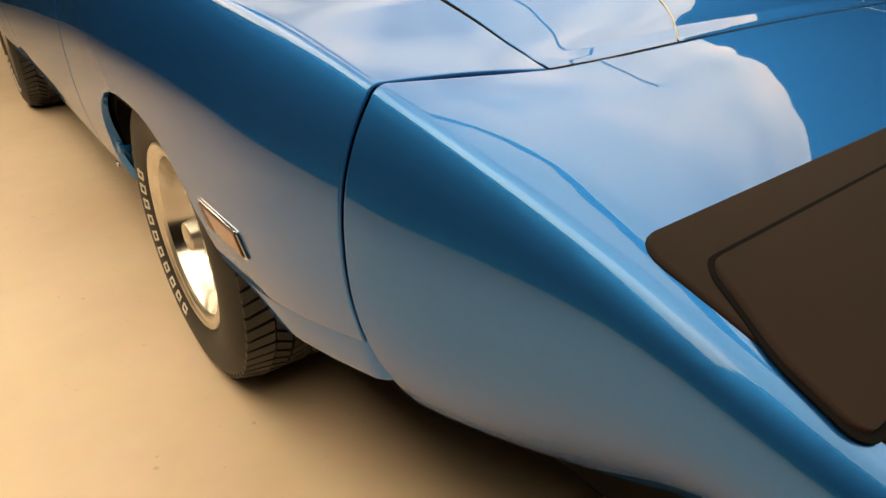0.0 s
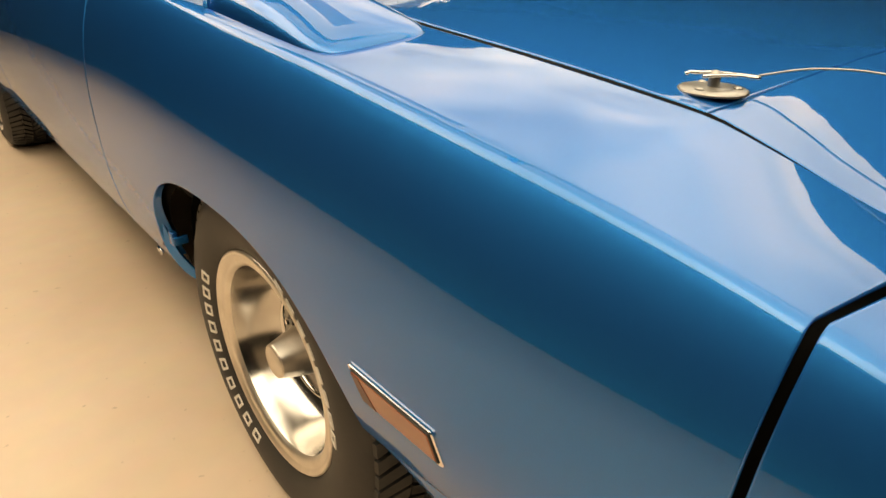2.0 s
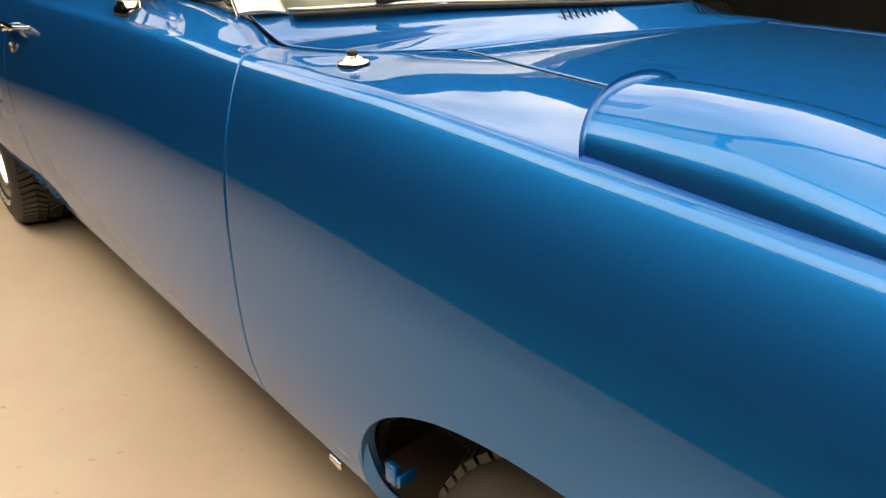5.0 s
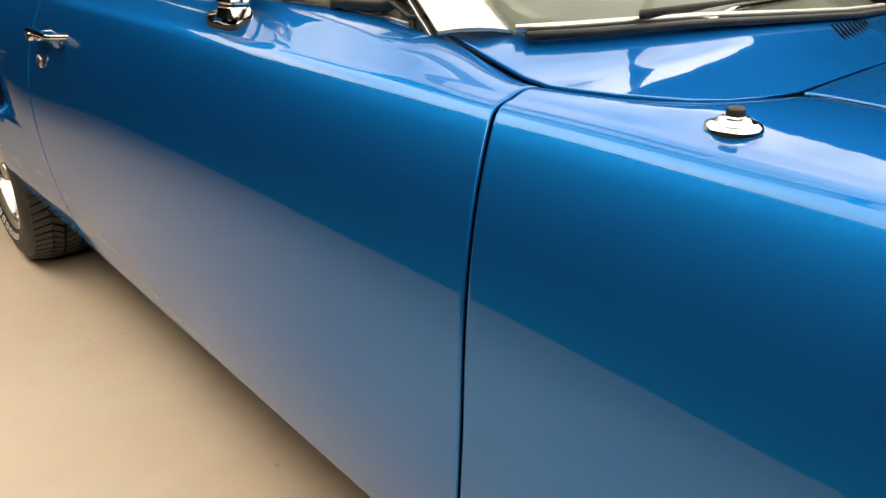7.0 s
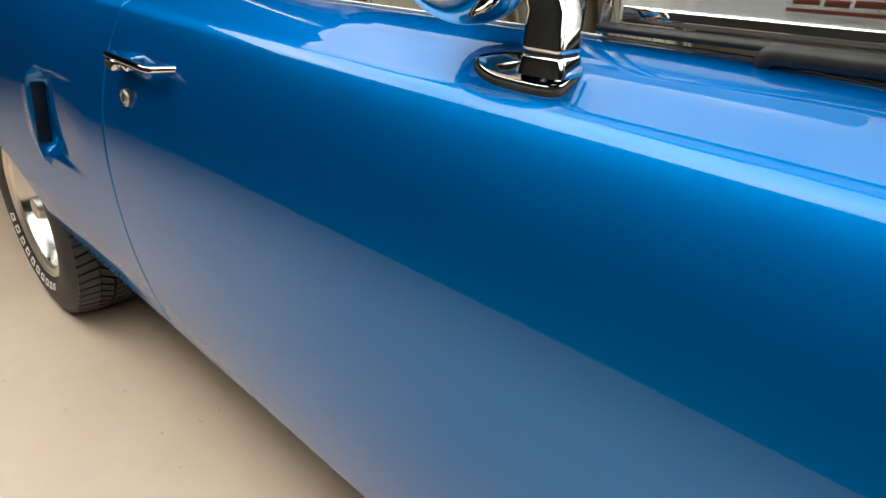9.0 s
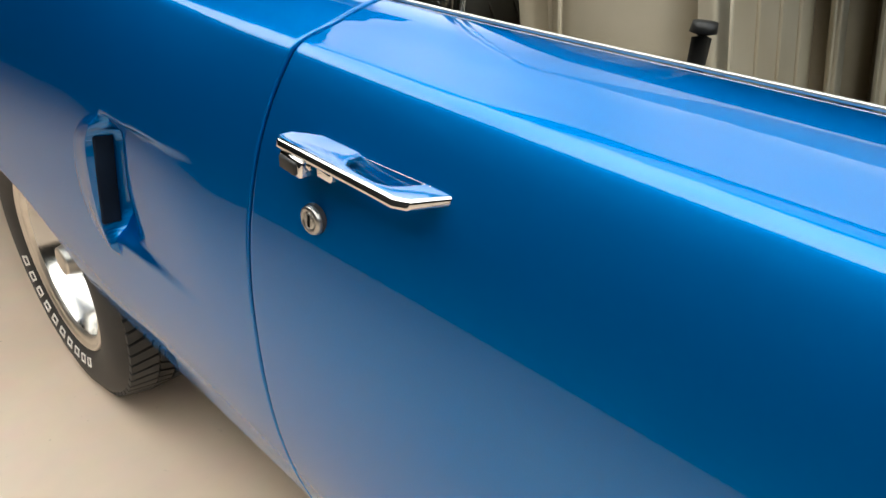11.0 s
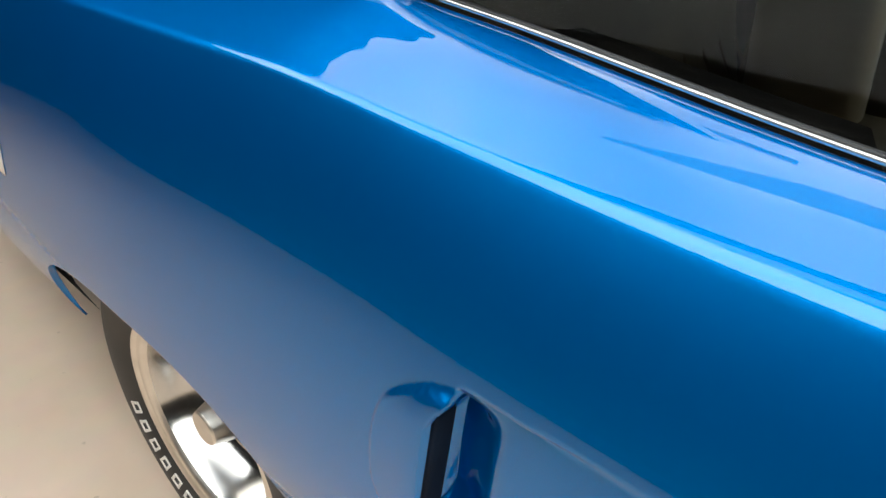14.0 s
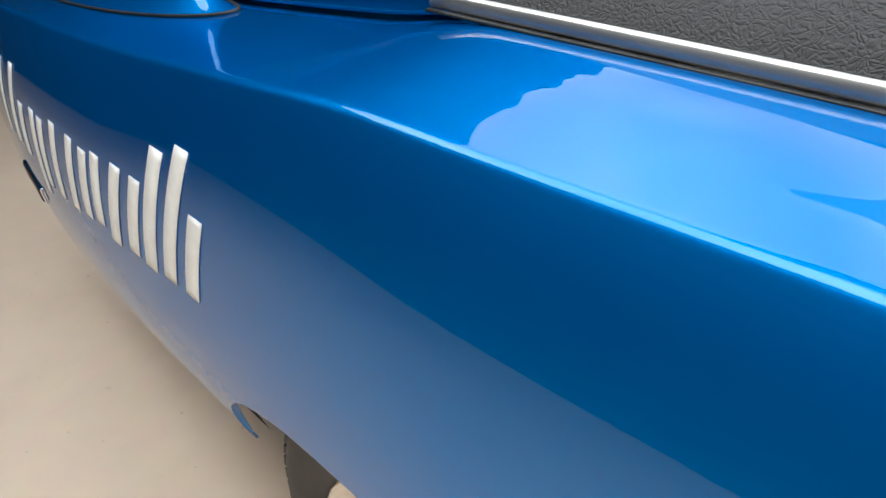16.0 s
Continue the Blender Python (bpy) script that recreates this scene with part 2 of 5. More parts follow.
def lit_cloth(colour, strength):
    """Diffuser cloth lit from behind, a little uneven."""
    m = bpy.data.materials.new("lit_diffuser_cloth")
    m.use_nodes = True
    n, l, b = nodes_of(m)
    tc = n.new("ShaderNodeTexCoord")
    no = n.new("ShaderNodeTexNoise")
    no.inputs["Scale"].default_value, no.inputs["Detail"].default_value = 0.9, 3
    l.new(tc.outputs["Object"], no.inputs["Vector"])
    mr = n.new("ShaderNodeMapRange")
    mr.inputs["From Min"].default_value, mr.inputs["From Max"].default_value = 0.3, 0.7
    mr.inputs["To Min"].default_value, mr.inputs["To Max"].default_value = 0.6 * strength, 1.55 * strength
    l.new(no.outputs["Fac"], mr.inputs["Value"])
    b.inputs["Base Color"].default_value = (0.8, 0.8, 0.8, 1)
    tint = n.new("ShaderNodeMixRGB")
    tint.inputs["Color1"].default_value, tint.inputs["Color2"].default_value = (*colour, 1), (1.0, 0.93, 0.82, 1)
    hot = n.new("ShaderNodeMapRange")
    hot.inputs["From Min"].default_value, hot.inputs["From Max"].default_value = 0.50, 0.66
    l.new(no.outputs["Fac"], hot.inputs["Value"])
    l.new(hot.outputs["Result"], tint.inputs["Fac"])
    l.new(tint.outputs["Color"], b.inputs["Emission Color"])
    l.new(mr.outputs["Result"], b.inputs["Emission Strength"])
    return m


def softbox(left, right, y0, y1, z, mat, wave, seed):
    """A large diffuser cloth hung under the ceiling, with a loose, uneven hem, in a black frame."""
    box_thing = tagged(empty("overhead_softbox"), "large white diffuser cloth softbox hung below the ceiling", "softbox", "softboxes over the car")
    nx, ny = 60, 90
    verts, faces = [], []
    for j in range(ny + 1):
        for i in range(nx + 1):
            u, v = i / nx, j / ny
            y = y0 + (y1 - y0) * v
            x = left(y) + (right(y) - left(y)) * u
            k = noise.noise((x * 1.1, y * 1.1, seed)) + 0.6 * noise.noise((x * 3.7, y * 3.7, seed + 5)) + 0.35 * noise.noise((x * 11, y * 11, seed + 9))
            ex, ey = max(0.0, abs(2 * u - 1) - 0.8) / 0.2, max(0.0, abs(2 * v - 1) - 0.8) / 0.2
            verts.append((x + (wave * ex * k if u > 0.5 else 0.02 * ex * k), y + wave * ey * k, z + 0.015 * noise.noise((x, y, seed))))
    w = nx + 1
    for j in range(ny):
        for i in range(nx):
            faces.append((j * w + i, (j + 1) * w + i, (j + 1) * w + i + 1, j * w + i + 1))
    mesh_object("diffuser_cloth", verts, faces, mat, box_thing, "glowing white diffuser cloth")
    for y in (y0 + 0.3, (y0 + y1) / 2, y1 - 0.3):
        bm = bmesh.new()
        box(bm, (right(y) - left(y) - 0.1, 0.03, 0.03), ((left(y) + right(y)) / 2, y, z + 0.06), bevel=0.006)
        part("cross_bar", bm, DARK, box_thing, "black tube cross bar", smooth=False)


def bend(y):
    """Half way of the ceiling at which the far cloth begins."""
    return 1.25 - 1.72 * smooth(-0.5, 1.1, y) - 0.55 * smooth(2.7, 3.3, y)


NEAR = lit_cloth((1.0, 0.96, 0.90), 1.5)
MID = lit_cloth((0.94, 0.99, 1.0), 0.80)
DIM = lit_cloth((0.92, 0.99, 1.0), 0.42)
FAR = lit_cloth((0.95, 1.0, 1.0), 0.85)
softbox(lambda y: -2.55, lambda y: -1.15, -2.6, 5.4, 2.9, NEAR, 0.12, 3)
softbox(lambda y: -1.10, lambda y: bend(y) - 0.16, -4.2, 0.70, 2.9, MID, 0.10, 6)
softbox(lambda y: -1.08, lambda y: max(bend(y) - 0.18 - 0.4 * smooth(2.2, 2.95, y), -1.06), 0.76, 2.98, 2.9, DIM, 0.06, 5)
softbox(bend, lambda y: 4.1, -4.2, 4.2, 2.9, FAR, 0.18, 8)
# narrow, pointed, dimmer cloth added just below the far one as an unlit gap
softbox(lambda y: 0.03 - 0.05 * smooth(2.2, 2.95, y), lambda y: 0.48 - 0.47 * smooth(2.15, 3.05, y), 1.3, 2.99, 2.82, lit_cloth((0.92, 0.99, 1.0), 0.22), 0.02, 7)

# ---- the car: lines of the body along its length (y to the rear, half width as x) ----
def line(rows):
    """Half width and height of a body line through (station, half width, height)."""
    ys, xs, zs = zip(*rows)
    return spline(ys, xs), spline(ys, zs)


SHOULDER_X, SHOULDER_Z = line([(-1.75, 0.20, 0.40), (-1.6, 0.48, 0.44), (-1.4, 0.65, 0.515), (-1.2, 0.727, 0.593), (-1.0, 0.767, 0.680), (-0.743, 0.816, 0.772), (-0.45, 0.816, 0.816), (-0.18, 0.814, 0.844), (0.17, 0.812, 0.871), (0.45, 0.810, 0.889), (0.771, 0.809, 0.899), (1.15, 0.813, 0.911), (1.6, 0.820, 0.922), (2.1, 0.826, 0.934), (2.3, 0.834, 0.941), (2.5, 0.848, 0.954), (2.7, 0.862, 0.967), (3.0, 0.878, 0.967), (3.25, 0.884, 0.949), (3.5, 0.882, 0.926), (4.0, 0.862, 0.892), (4.35, 0.826, 0.866)])
WIDE_X, WIDE_Z = line([(-1.75, 0.22, 0.375), (-1.6, 0.49, 0.40), (-1.4, 0.672, 0.492), (-1.2, 0.748, 0.563), (-1.0, 0.793, 0.623), (-0.743, 0.864, 0.608), (-0.45, 0.884, 0.579), (0.17, 0.889, 0.570), (0.771, 0.884, 0.578), (1.15, 0.887, 0.604), (1.6, 0.894, 0.634), (1.9, 0.899, 0.643), (2.1, 0.903, 0.660), (2.3, 0.911, 0.688), (2.45, 0.919, 0.678), (2.6, 0.926, 0.652), (3.0, 0.943, 0.657), (3.5, 0.941, 0.658), (4.0, 0.910, 0.659), (4.35, 0.862, 0.649)])
LOW_X, LOW_Z = line([(-1.75, 0.10, 0.345), (-1.4, 0.36, 0.348), (-1.2, 0.498, 0.352), (-1.0, 0.657, 0.358), (-0.743, 0.782, 0.366), (-0.45, 0.835, 0.361), (-0.18, 0.843, 0.352), (0.17, 0.848, 0.340), (0.771, 0.849, 0.333), (1.15, 0.850, 0.330), (2.1, 0.850, 0.325), (2.6, 0.859, 0.332), (3.0, 0.872, 0.345), (3.5, 0.884, 0.366), (4.0, 0.868, 0.362), (4.35, 0.835, 0.362)])
INNER_X, INNER_Z = line([(-0.743, 0.610, 0.763), (-0.70, 0.603, 0.773), (-0.65, 0.603, 0.789), (-0.60, 0.609, 0.808), (-0.55, 0.616, 0.825), (-0.5, 0.617, 0.832), (-0.36, 0.614, 0.846), (-0.14, 0.612, 0.863), (0.0, 0.604, 0.873), (0.2, 0.591, 0.886), (0.45, 0.570, 0.900), (0.575, 0.556, 0.906), (0.605, 0.628, 0.907), (0.635, 0.697, 0.907), (0.70, 0.732, 0.906), (0.771, 0.739, 0.905), (0.94, 0.717, 0.940), (1.15, 0.701, 0.959), (1.6, 0.710, 0.964), (2.1, 0.729, 0.969), (2.6, 0.702, 1.007), (2.7, 0.710, 1.016), (3.0, 0.722, 1.018), (3.2, 0.697, 0.988), (4.35, 0.663, 0.889)])
FULLNESS = spline((-1.2, -0.743, 0.2, 0.771, 1.15, 1.6, 2.1, 2.6, 3.0), (2.06, 2.5, 2.6, 2.6, 2.5, 2.2, 2.0, 2.3, 2.27))


def crown(y):
    """Rise of the upper face between its edges."""
    return 0.003 + 0.002 * smooth(0.2, 0.8, y)


def flank_x(y, z):
    """Half width of the body side at a height."""
    zc, zm, zb, xc, xm, xb = SHOULDER_Z(y), WIDE_Z(y), LOW_Z(y), SHOULDER_X(y), WIDE_X(y), LOW_X(y)
    if z >= zm:
        return xm - (xm - xc) * min((z - zm) / (zc - zm), 1.0) ** FULLNESS(y)
    return xm - (xm - xb) * min((zm - z) / (zm - zb), 1.3) ** 2.14


def arch(y):
    """Lower edge of the body side: the sill, and the openings over the wheels."""
    z = LOW_Z(y)
    for yc, half, top, n in ((0.065, 0.365, 0.607, 2.5), (2.985, 0.325, 0.585, 2.6)):
        u = abs(y - yc) / half
        if u < 1:
            z = max(z, z + (top - z) * (1 - u**n) ** (1 / n))
    if -0.743 < y < -0.28:
        z = max(z, 0.395 + 0.09 * ((-0.28 - y) / 0.463) ** 1.6)
    return z


def section(y, low=None, flank_rows=30, top_rows=10, inner=True):
    """The body's outline at a station, from the lower edge over the shoulder to the inner edge of the upper face."""
    zc, xc = SHOULDER_Z(y), SHOULDER_X(y)
    low = arch(y) if low is None else low
    r = 0.007 + 0.004 * smooth(-0.7, -0.3, y) + 0.004 * smooth(0.2, 0.9, y) - 0.009 * smooth(1.8, 2.7, y)
    pts = []
    ztop = zc - r
    for k in range(flank_rows):
        z = low + (ztop - low) * k / (flank_rows - 1)
        pts.append((flank_x(y, z), z))
    if not inner:
        return pts
    xi, zi = INNER_X(y), INNER_Z(y)
    d = math.hypot(xi - xc, zi - zc)
    a, b, c = pts[-1], (xc, zc), (xc + (xi - xc) * r * 1.4 / d, zc + (zi - zc) * r * 1.4 / d)
    for t in (0.25, 0.5, 0.75, 1.0):
        pts.append(tuple((1 - t) ** 2 * a[i] + 2 * t * (1 - t) * b[i] + t * t * c[i] for i in (0, 1)))
    for k in range(1, top_rows + 1):
        t = k / top_rows
        pts.append((c[0] + (xi - c[0]) * t, c[1] + (zi - c[1]) * t + crown(y) * math.sin(math.pi * t) - 0.0035 * max(0.0, (t - 0.84) / 0.16) ** 2 * (y > 0.95)))
    return pts


def side_panel(name, y0, y1, side, label, step=0.02, rows=30, shape=None, stations=None, parent=None, ends=(None, None), span=1.0):
    """A body side panel between two stations; ends shift its end joints by half width and height."""
    ys = stations or list(np.linspace(y0, y1, max(int((y1 - y0) / step), 8) + 1))
    grid = []
    for y in ys:
        row = []
        ps = section(y, None, rows)
        for k, (x, z) in enumerate(ps):
            yy = y
            for k2, w in ((0, max(0.0, 1 - (y - y0) / (y1 - y0) * span)), (1, max(0.0, 1 - (y1 - y) / (y1 - y0) * span))):
                if ends[k2] and w > 0:
                    yy += ends[k2](x, z) * w
            if shape:
                x += shape(yy, z)
            row.append((side * x, yy, z))
        grid.append(row)
    return sheet(name, grid, BLUE, parent, label, flip=side < 0)


def scoop_recess(y, z):
    """The air scoop let into the quarter panel: a wedge that deepens to the rear, a deep slot, and a proud lip behind it."""
    if not 2.10 < y < 2.53 or not 0.56 < z < 0.84:
        return 0.0
    t = min(max((y - 2.19) / 0.20, 0.0), 1.0)
    top, low = 0.797, 0.612 + 0.012 * t
    inside = smooth(low - 0.005, low + 0.012, z) * (1 - smooth(top - 0.004, top, z))
    edge = 2.4315 - 0.014 * smooth(0.752, 0.790, z) - 0.012 * (1 - smooth(0.598, 0.662, z))
    if y < edge:
        slot = smooth(2.372 - 0.016 * (1 - smooth(0.640, 0.70, z)), 2.429, y) * smooth(0.616, 0.670, z) * (1 - smooth(0.762, 0.789, z))
        return inside * (-0.012 * t**1.6 - 0.030 * slot)
    out = edge + 0.003 + 0.056 * math.sqrt(max(0.0, 1 - (abs(z - 0.690) / 0.100) ** 2.6))
    rim = 1 - smooth(out - 0.001, out + 0.0018, y)
    band = smooth(0.594, 0.612, z) * (1 - smooth(0.784, 0.793, z))
    return rim * band * (0.0035 + 0.0060 * (1 - smooth(edge, out, y)))


car = tagged(empty("car"), "glossy metallic blue vintage muscle car with pointed nose cone", "car")
QUARTER = [*np.linspace(2.103, 2.355, 28), *np.linspace(2.362, 2.400, 14), *np.linspace(2.4025, 2.4500, 28), *np.linspace(2.452, 2.506, 30), *np.linspace(2.512, 2.58, 6), *np.linspace(2.60, 4.35, 76)]
STEPS = (0.0004, 0.0015, 0.0035, 0.007, 0.012, 0.019, 0.029)
FENDER = sorted([*np.linspace(-0.7415, 0.7685, 76), *(-0.30 + d for d in STEPS), *(0.43 - d for d in STEPS), -0.3003, 0.4303])
QUARTER = sorted([*QUARTER, *(2.66 + d for d in STEPS), *(3.31 - d for d in STEPS), 2.6597, 3.3103])
doors = {}


def nose_gap(x, z):
    return -0.028 * min(max((0.806 - x) / 0.19, 0.0), 1.0) if z > 0.74 else 0.0


def front_gap(x, z):
    return -0.045 * math.sin(0.75 * math.pi * min(max((0.90 - z) / 0.5, 0.0), 1.0))


rear_gap_line = spline((0.32, 0.405, 0.52, 0.63, 0.71, 0.76, 0.80, 0.845, 0.88, 0.91, 0.934, 0.95, 0.97), (-0.016, -0.008, -0.003, 0.0, 0.005, 0.0105, 0.0135, 0.0165, 0.0155, 0.0115, 0.0065, -0.007, -0.013))


def rear_gap(x, z):
    return rear_gap_line(z)


for side in (-1, 1):
    side_panel("front_fender", -0.7415, 0.7685, side, "", parent=car, stations=FENDER, ends=(nose_gap, front_gap), span=4.5)
    doors[side] = side_panel("door", 0.774, 2.098, side, "", parent=car, ends=(front_gap, rear_gap))
    side_panel("quarter_panel", 2.103, 4.35, side, "", rows=150, parent=car, shape=scoop_recess, stations=QUARTER, ends=(rear_gap, None), span=9.0)


FAR_SHIFT = 0.06


def top_z(x, y):
    """Height of the upper face of nose, hood and cowl at a place between the fenders."""
    x = abs(x)
    if y < -0.745:
        xc = SHOULDER_X(y)
        rear = min(max((y + 1.0) / 0.24, 0.0), 1.0)
        return SHOULDER_Z(y) + 0.002 + rear * (-0.009 * min(max((xc - x) / 0.2, 0.0), 1.0) + 0.007 * max(0.0, 1 - (x / 0.5) ** 2))
    y = min(y, 0.57)
    return INNER_Z(y) + (0.006 + 0.009 * (1 - smooth(-0.62, -0.38, y))) * (1 - min(x / INNER_X(y), 1.0) ** 2)


def nose_section(y, skew=0.0):
    half = section(y, LOW_Z(y), 30, 1, inner=False)
    zc, xc, r = SHOULDER_Z(y), SHOULDER_X(y), 0.007
    a, b, c = half[-1], (xc, zc), (xc - r * 1.4, top_z(xc - r * 1.4, y))
    for t in (0.25, 0.5, 0.75, 1.0):
        half.append(tuple((1 - t) ** 2 * a[i] + 2 * t * (1 - t) * b[i] + t * t * c[i] for i in (0, 1)))
    for k in range(1, 13):
        x = c[0] * (1 - k / 12)
        half.append((x, top_z(x, y)))
    return half


def spread(x):
    """Places of the far side, which lies a little wider than the near one."""
    return x + FAR_SHIFT * min(x / 0.3, 1.0) if x > 0 else x


def build_nose():
    grid = []
    ys = [-1.75 + (1.75 - 0.749) * j / 44 for j in range(45)]
    for y in ys:
        h = nose_section(y)
        lean = 0.028 * max(0.0, (y + 1.0) / 0.254)
        row = []
        for s, pts in ((-1, h), (1, h[-2::-1])):
            for x, z in pts:
                inward = min(max((SHOULDER_X(y) - 0.010 - x) / 0.19, 0.0), 1.0) if z > SHOULDER_Z(y) - 0.02 else 0.0
                row.append((s * x if s < 0 else spread(x), y - lean * inward, z))
        grid.append(row)
    return sheet("nose_cone", grid, BLUE, car, "", flip=True)


nose = build_nose()


def patch(name, outer, inner, y0, y1, r, lift, mat, parent, label="", nx=16, ny=26, drop=0.0025, flange=0.01):
    """A panel with rounded corners lying on the upper face, from one line of x to another."""
    grid = []
    for j in range(ny + 1):
        t = 0.5 - 0.5 * math.cos(math.pi * j / ny)
        y = y0 + (y1 - y0) * t
        d = min(y - y0, y1 - y)
        cut = r - math.sqrt(max(r * r - max(r - d, 0.0) ** 2, 0.0))
        a, b = outer(y) + cut, inner(y) - cut
        grid.append([(a + (b - a) * i / nx, y, top_z(a + (b - a) * i / nx, y) + lift) for i in range(nx + 1)])
    return sheet(name, grid, mat, parent, label, edge=0.003, drop=drop, flange=flange, flip=True)


DOOR_OUT = spline((-1.25, -1.175, -1.128, -1.075, -1.042), (0.730, 0.732, 0.732, 0.718, 0.708))
for s in (-1, 1):
    if s < 0:
        fo, fi = (lambda y: -SHOULDER_X(y) + 0.022), (lambda y: -0.14)
        do, di = (lambda y: -DOOR_OUT(y)), (lambda y: -0.20)
    else:
        fo, fi = (lambda y: 0.14), (lambda y: SHOULDER_X(y) - 0.022)
        do, di = (lambda y: 0.20), (lambda y: DOOR_OUT(y))
    patch("headlamp_surround", fo, fi, -1.36, -0.998, 0.030, 0.003, BLACKOUT, car, "satin black headlamp surround panel")
    patch("headlamp_door_joint", do, di, -1.186, -1.036, 0.020, 0.0036, DARK, car, "dark shadow joint", drop=0.0, flange=0.0005)
    patch("headlamp_door", lambda y, f=do: f(y) + 0.006, lambda y, f=di: f(y) - 0.006, -1.181, -1.041, 0.016, 0.0065, BLACKOUT, car, "satin black pop-up headlamp door", drop=0.004, flange=0.008)


def hood_part(name, y0, y1, gap=0.014, n=40):
    grid = []
    for j in range(n + 1):
        y = y0 + (y1 - y0) * j / n
        xi = INNER_X(min(y, 0.57)) - gap
        grid.append([(spread(xi * (-1 + 2 * i / 40)), y, top_z(xi * (-1 + 2 * i / 40), y)) for i in range(41)])
    return sheet(name, grid, BLUE, car, "", flip=True)


hood_part("hood_extension", -0.766, -0.5510, n=24)
hood_part("hood", -0.5492, 0.594, n=60)
# black strip added as shade in the joint between hood and fenders
for s in (-1, 1):
    grid = []
    for y in np.linspace(-0.764, 0.585, 90):
        xi = INNER_X(min(y, 0.57))
        row = [s * (xi - 0.0165 + 0.0195 * k / 3) for k in range(4)]
        grid.append([(spread(x), y, top_z(min(abs(x), xi), y) - (0.0014 if y > -0.55 else 0.0004)) for x in row])
    sheet("hood_joint_seal", grid, DARK, car, "black strip standing for the shade in the hood joint", flange=0.012, flip=s > 0)

# dark strip laid over the nose joint as the gap's shade
grid = []
for y in np.linspace(-0.7795, -0.7635, 5):
    grid.append([(spread(x), y, top_z(x, y) + 0.0016) for x in np.linspace(-0.606, 0.606, 41)])
sheet("nose_joint_seal", grid, DARK, car, "black strip standing for the shade in the nose joint", flange=0.012, flip=True)

COWL_SIDE = [(0.550, 0.597, 0.906), (0.590, 0.599, 0.908), (0.630, 0.606, 0.909), (0.667, 0.619, 0.909), (0.693, 0.639, 0.909), (0.711, 0.666, 0.909), (0.722, 0.70, 0.908), (0.730, 0.735, 0.908), (0.734, 0.768, 0.908), (0.732, 0.80, 0.912), (0.726, 0.85, 0.924), (0.718, 0.90, 0.936), (0.711, 0.935, 0.942)]
SCREEN_Y = spline((0.0, 0.4, 0.60, 0.68, 0.74), (0.71, 0.750, 0.815, 0.868, 0.92))
SCREEN_Z = spline((0.0, 0.4, 0.68, 0.74), (0.963, 0.962, 0.947, 0.940))


def build_cowl():
    n = len(COWL_SIDE)
    grid = []
    for i in range(61):
        u = -1 + 2 * i / 60
        a, s = abs(u), math.copysign(1.0, u)
        row = []
        for k in range(25):
            v = k / 24
            f = v * (n - 1)
            q = min(int(f), n - 2)
            c = Vector(COWL_SIDE[q]).lerp(Vector(COWL_SIDE[q + 1]), f - q)
            front = Vector((0.550 * a, 0.597, top_z(0.550 * a, 0.57)))
            rear = Vector((0.711 * a, SCREEN_Y(0.711 * a) - 0.004, SCREEN_Z(0.711 * a) - 0.004))
            f1, r1 = Vector((0.550, 0.597, top_z(0.550, 0.57))), Vector((0.711, SCREEN_Y(0.711) - 0.004, SCREEN_Z(0.711) - 0.004))
            p = front.lerp(rear, v) + (c - f1.lerp(r1, v)) * a**3
            row.append((spread(s * p.x), p.y, p.z))
        grid.append(row)
    return sheet("cowl_panel", grid, BLUE, car, "", flip=False)


build_cowl()


def build_shell():
    """Dark inner skin that closes the joints and the cabin's flanks."""
    for s in (-1, 1):
        grid = []
        for j in range(240):
            y = -1.70 + 6.0 * j / 239
            ps = section(max(y, -0.743), None, 10, 4) if y > -0.743 else section(y, LOW_Z(y), 10, 1, inner=False) + [(SHOULDER_X(y) - 0.02 - 0.05 * k, SHOULDER_Z(y) - 0.02) for k in range(8)]
            ps = ps[:18]
            d = 0.13 if 2.25 < y < 2.55 else 0.03
            grid.append([(s * (x - d), y, z - 0.012) for x, z in ps])
        g = np.array(grid)
        n, m = g.shape[:2]
        faces = [(i * m + k, i * m + k + 1, (i + 1) * m + k + 1, (i + 1) * m + k) for i in range(n - 1) for k in range(m - 1)]
        mesh_object("inner_skin", g.reshape(-1, 3).tolist(), faces, WELL, car, "black undercoated inner skin")


build_shell()
bm = bmesh.new()
box(bm, (1.24, 5.2, 0.30), (0, 1.25, 0.40))
part("underbody", bm, WELL, car, "black undercoated floor pan", smooth=False)
# unseen shelf added under the hood and nose, so that joints stay dark
bm = bmesh.new()
box(bm, (1.1, 1.30, 0.02), (0, -0.10, 0.74))
part("inner_tray", bm, WELL, car, "black tray added under the hood to keep the joints dark", smooth=False)


# ---- wheels ----
DISH = grain(material("polished_rim_metal", (0.62, 0.60, 0.57), 0.18, 1.0), ((0.58, 0.56, 0.53), (0.66, 0.64, 0.61)), 14, 4, rough=(0.14, 0.20))
SATIN_RIM = grain(material("satin_rim_metal", (0.74, 0.69, 0.62), 0.4, 1.0), ((0.68, 0.63, 0.56), (0.78, 0.73, 0.66)), 20, 5, 0.04, 300, (0.34, 0.46))
TYRE_R, RIM_R = 0.328, 0.2035


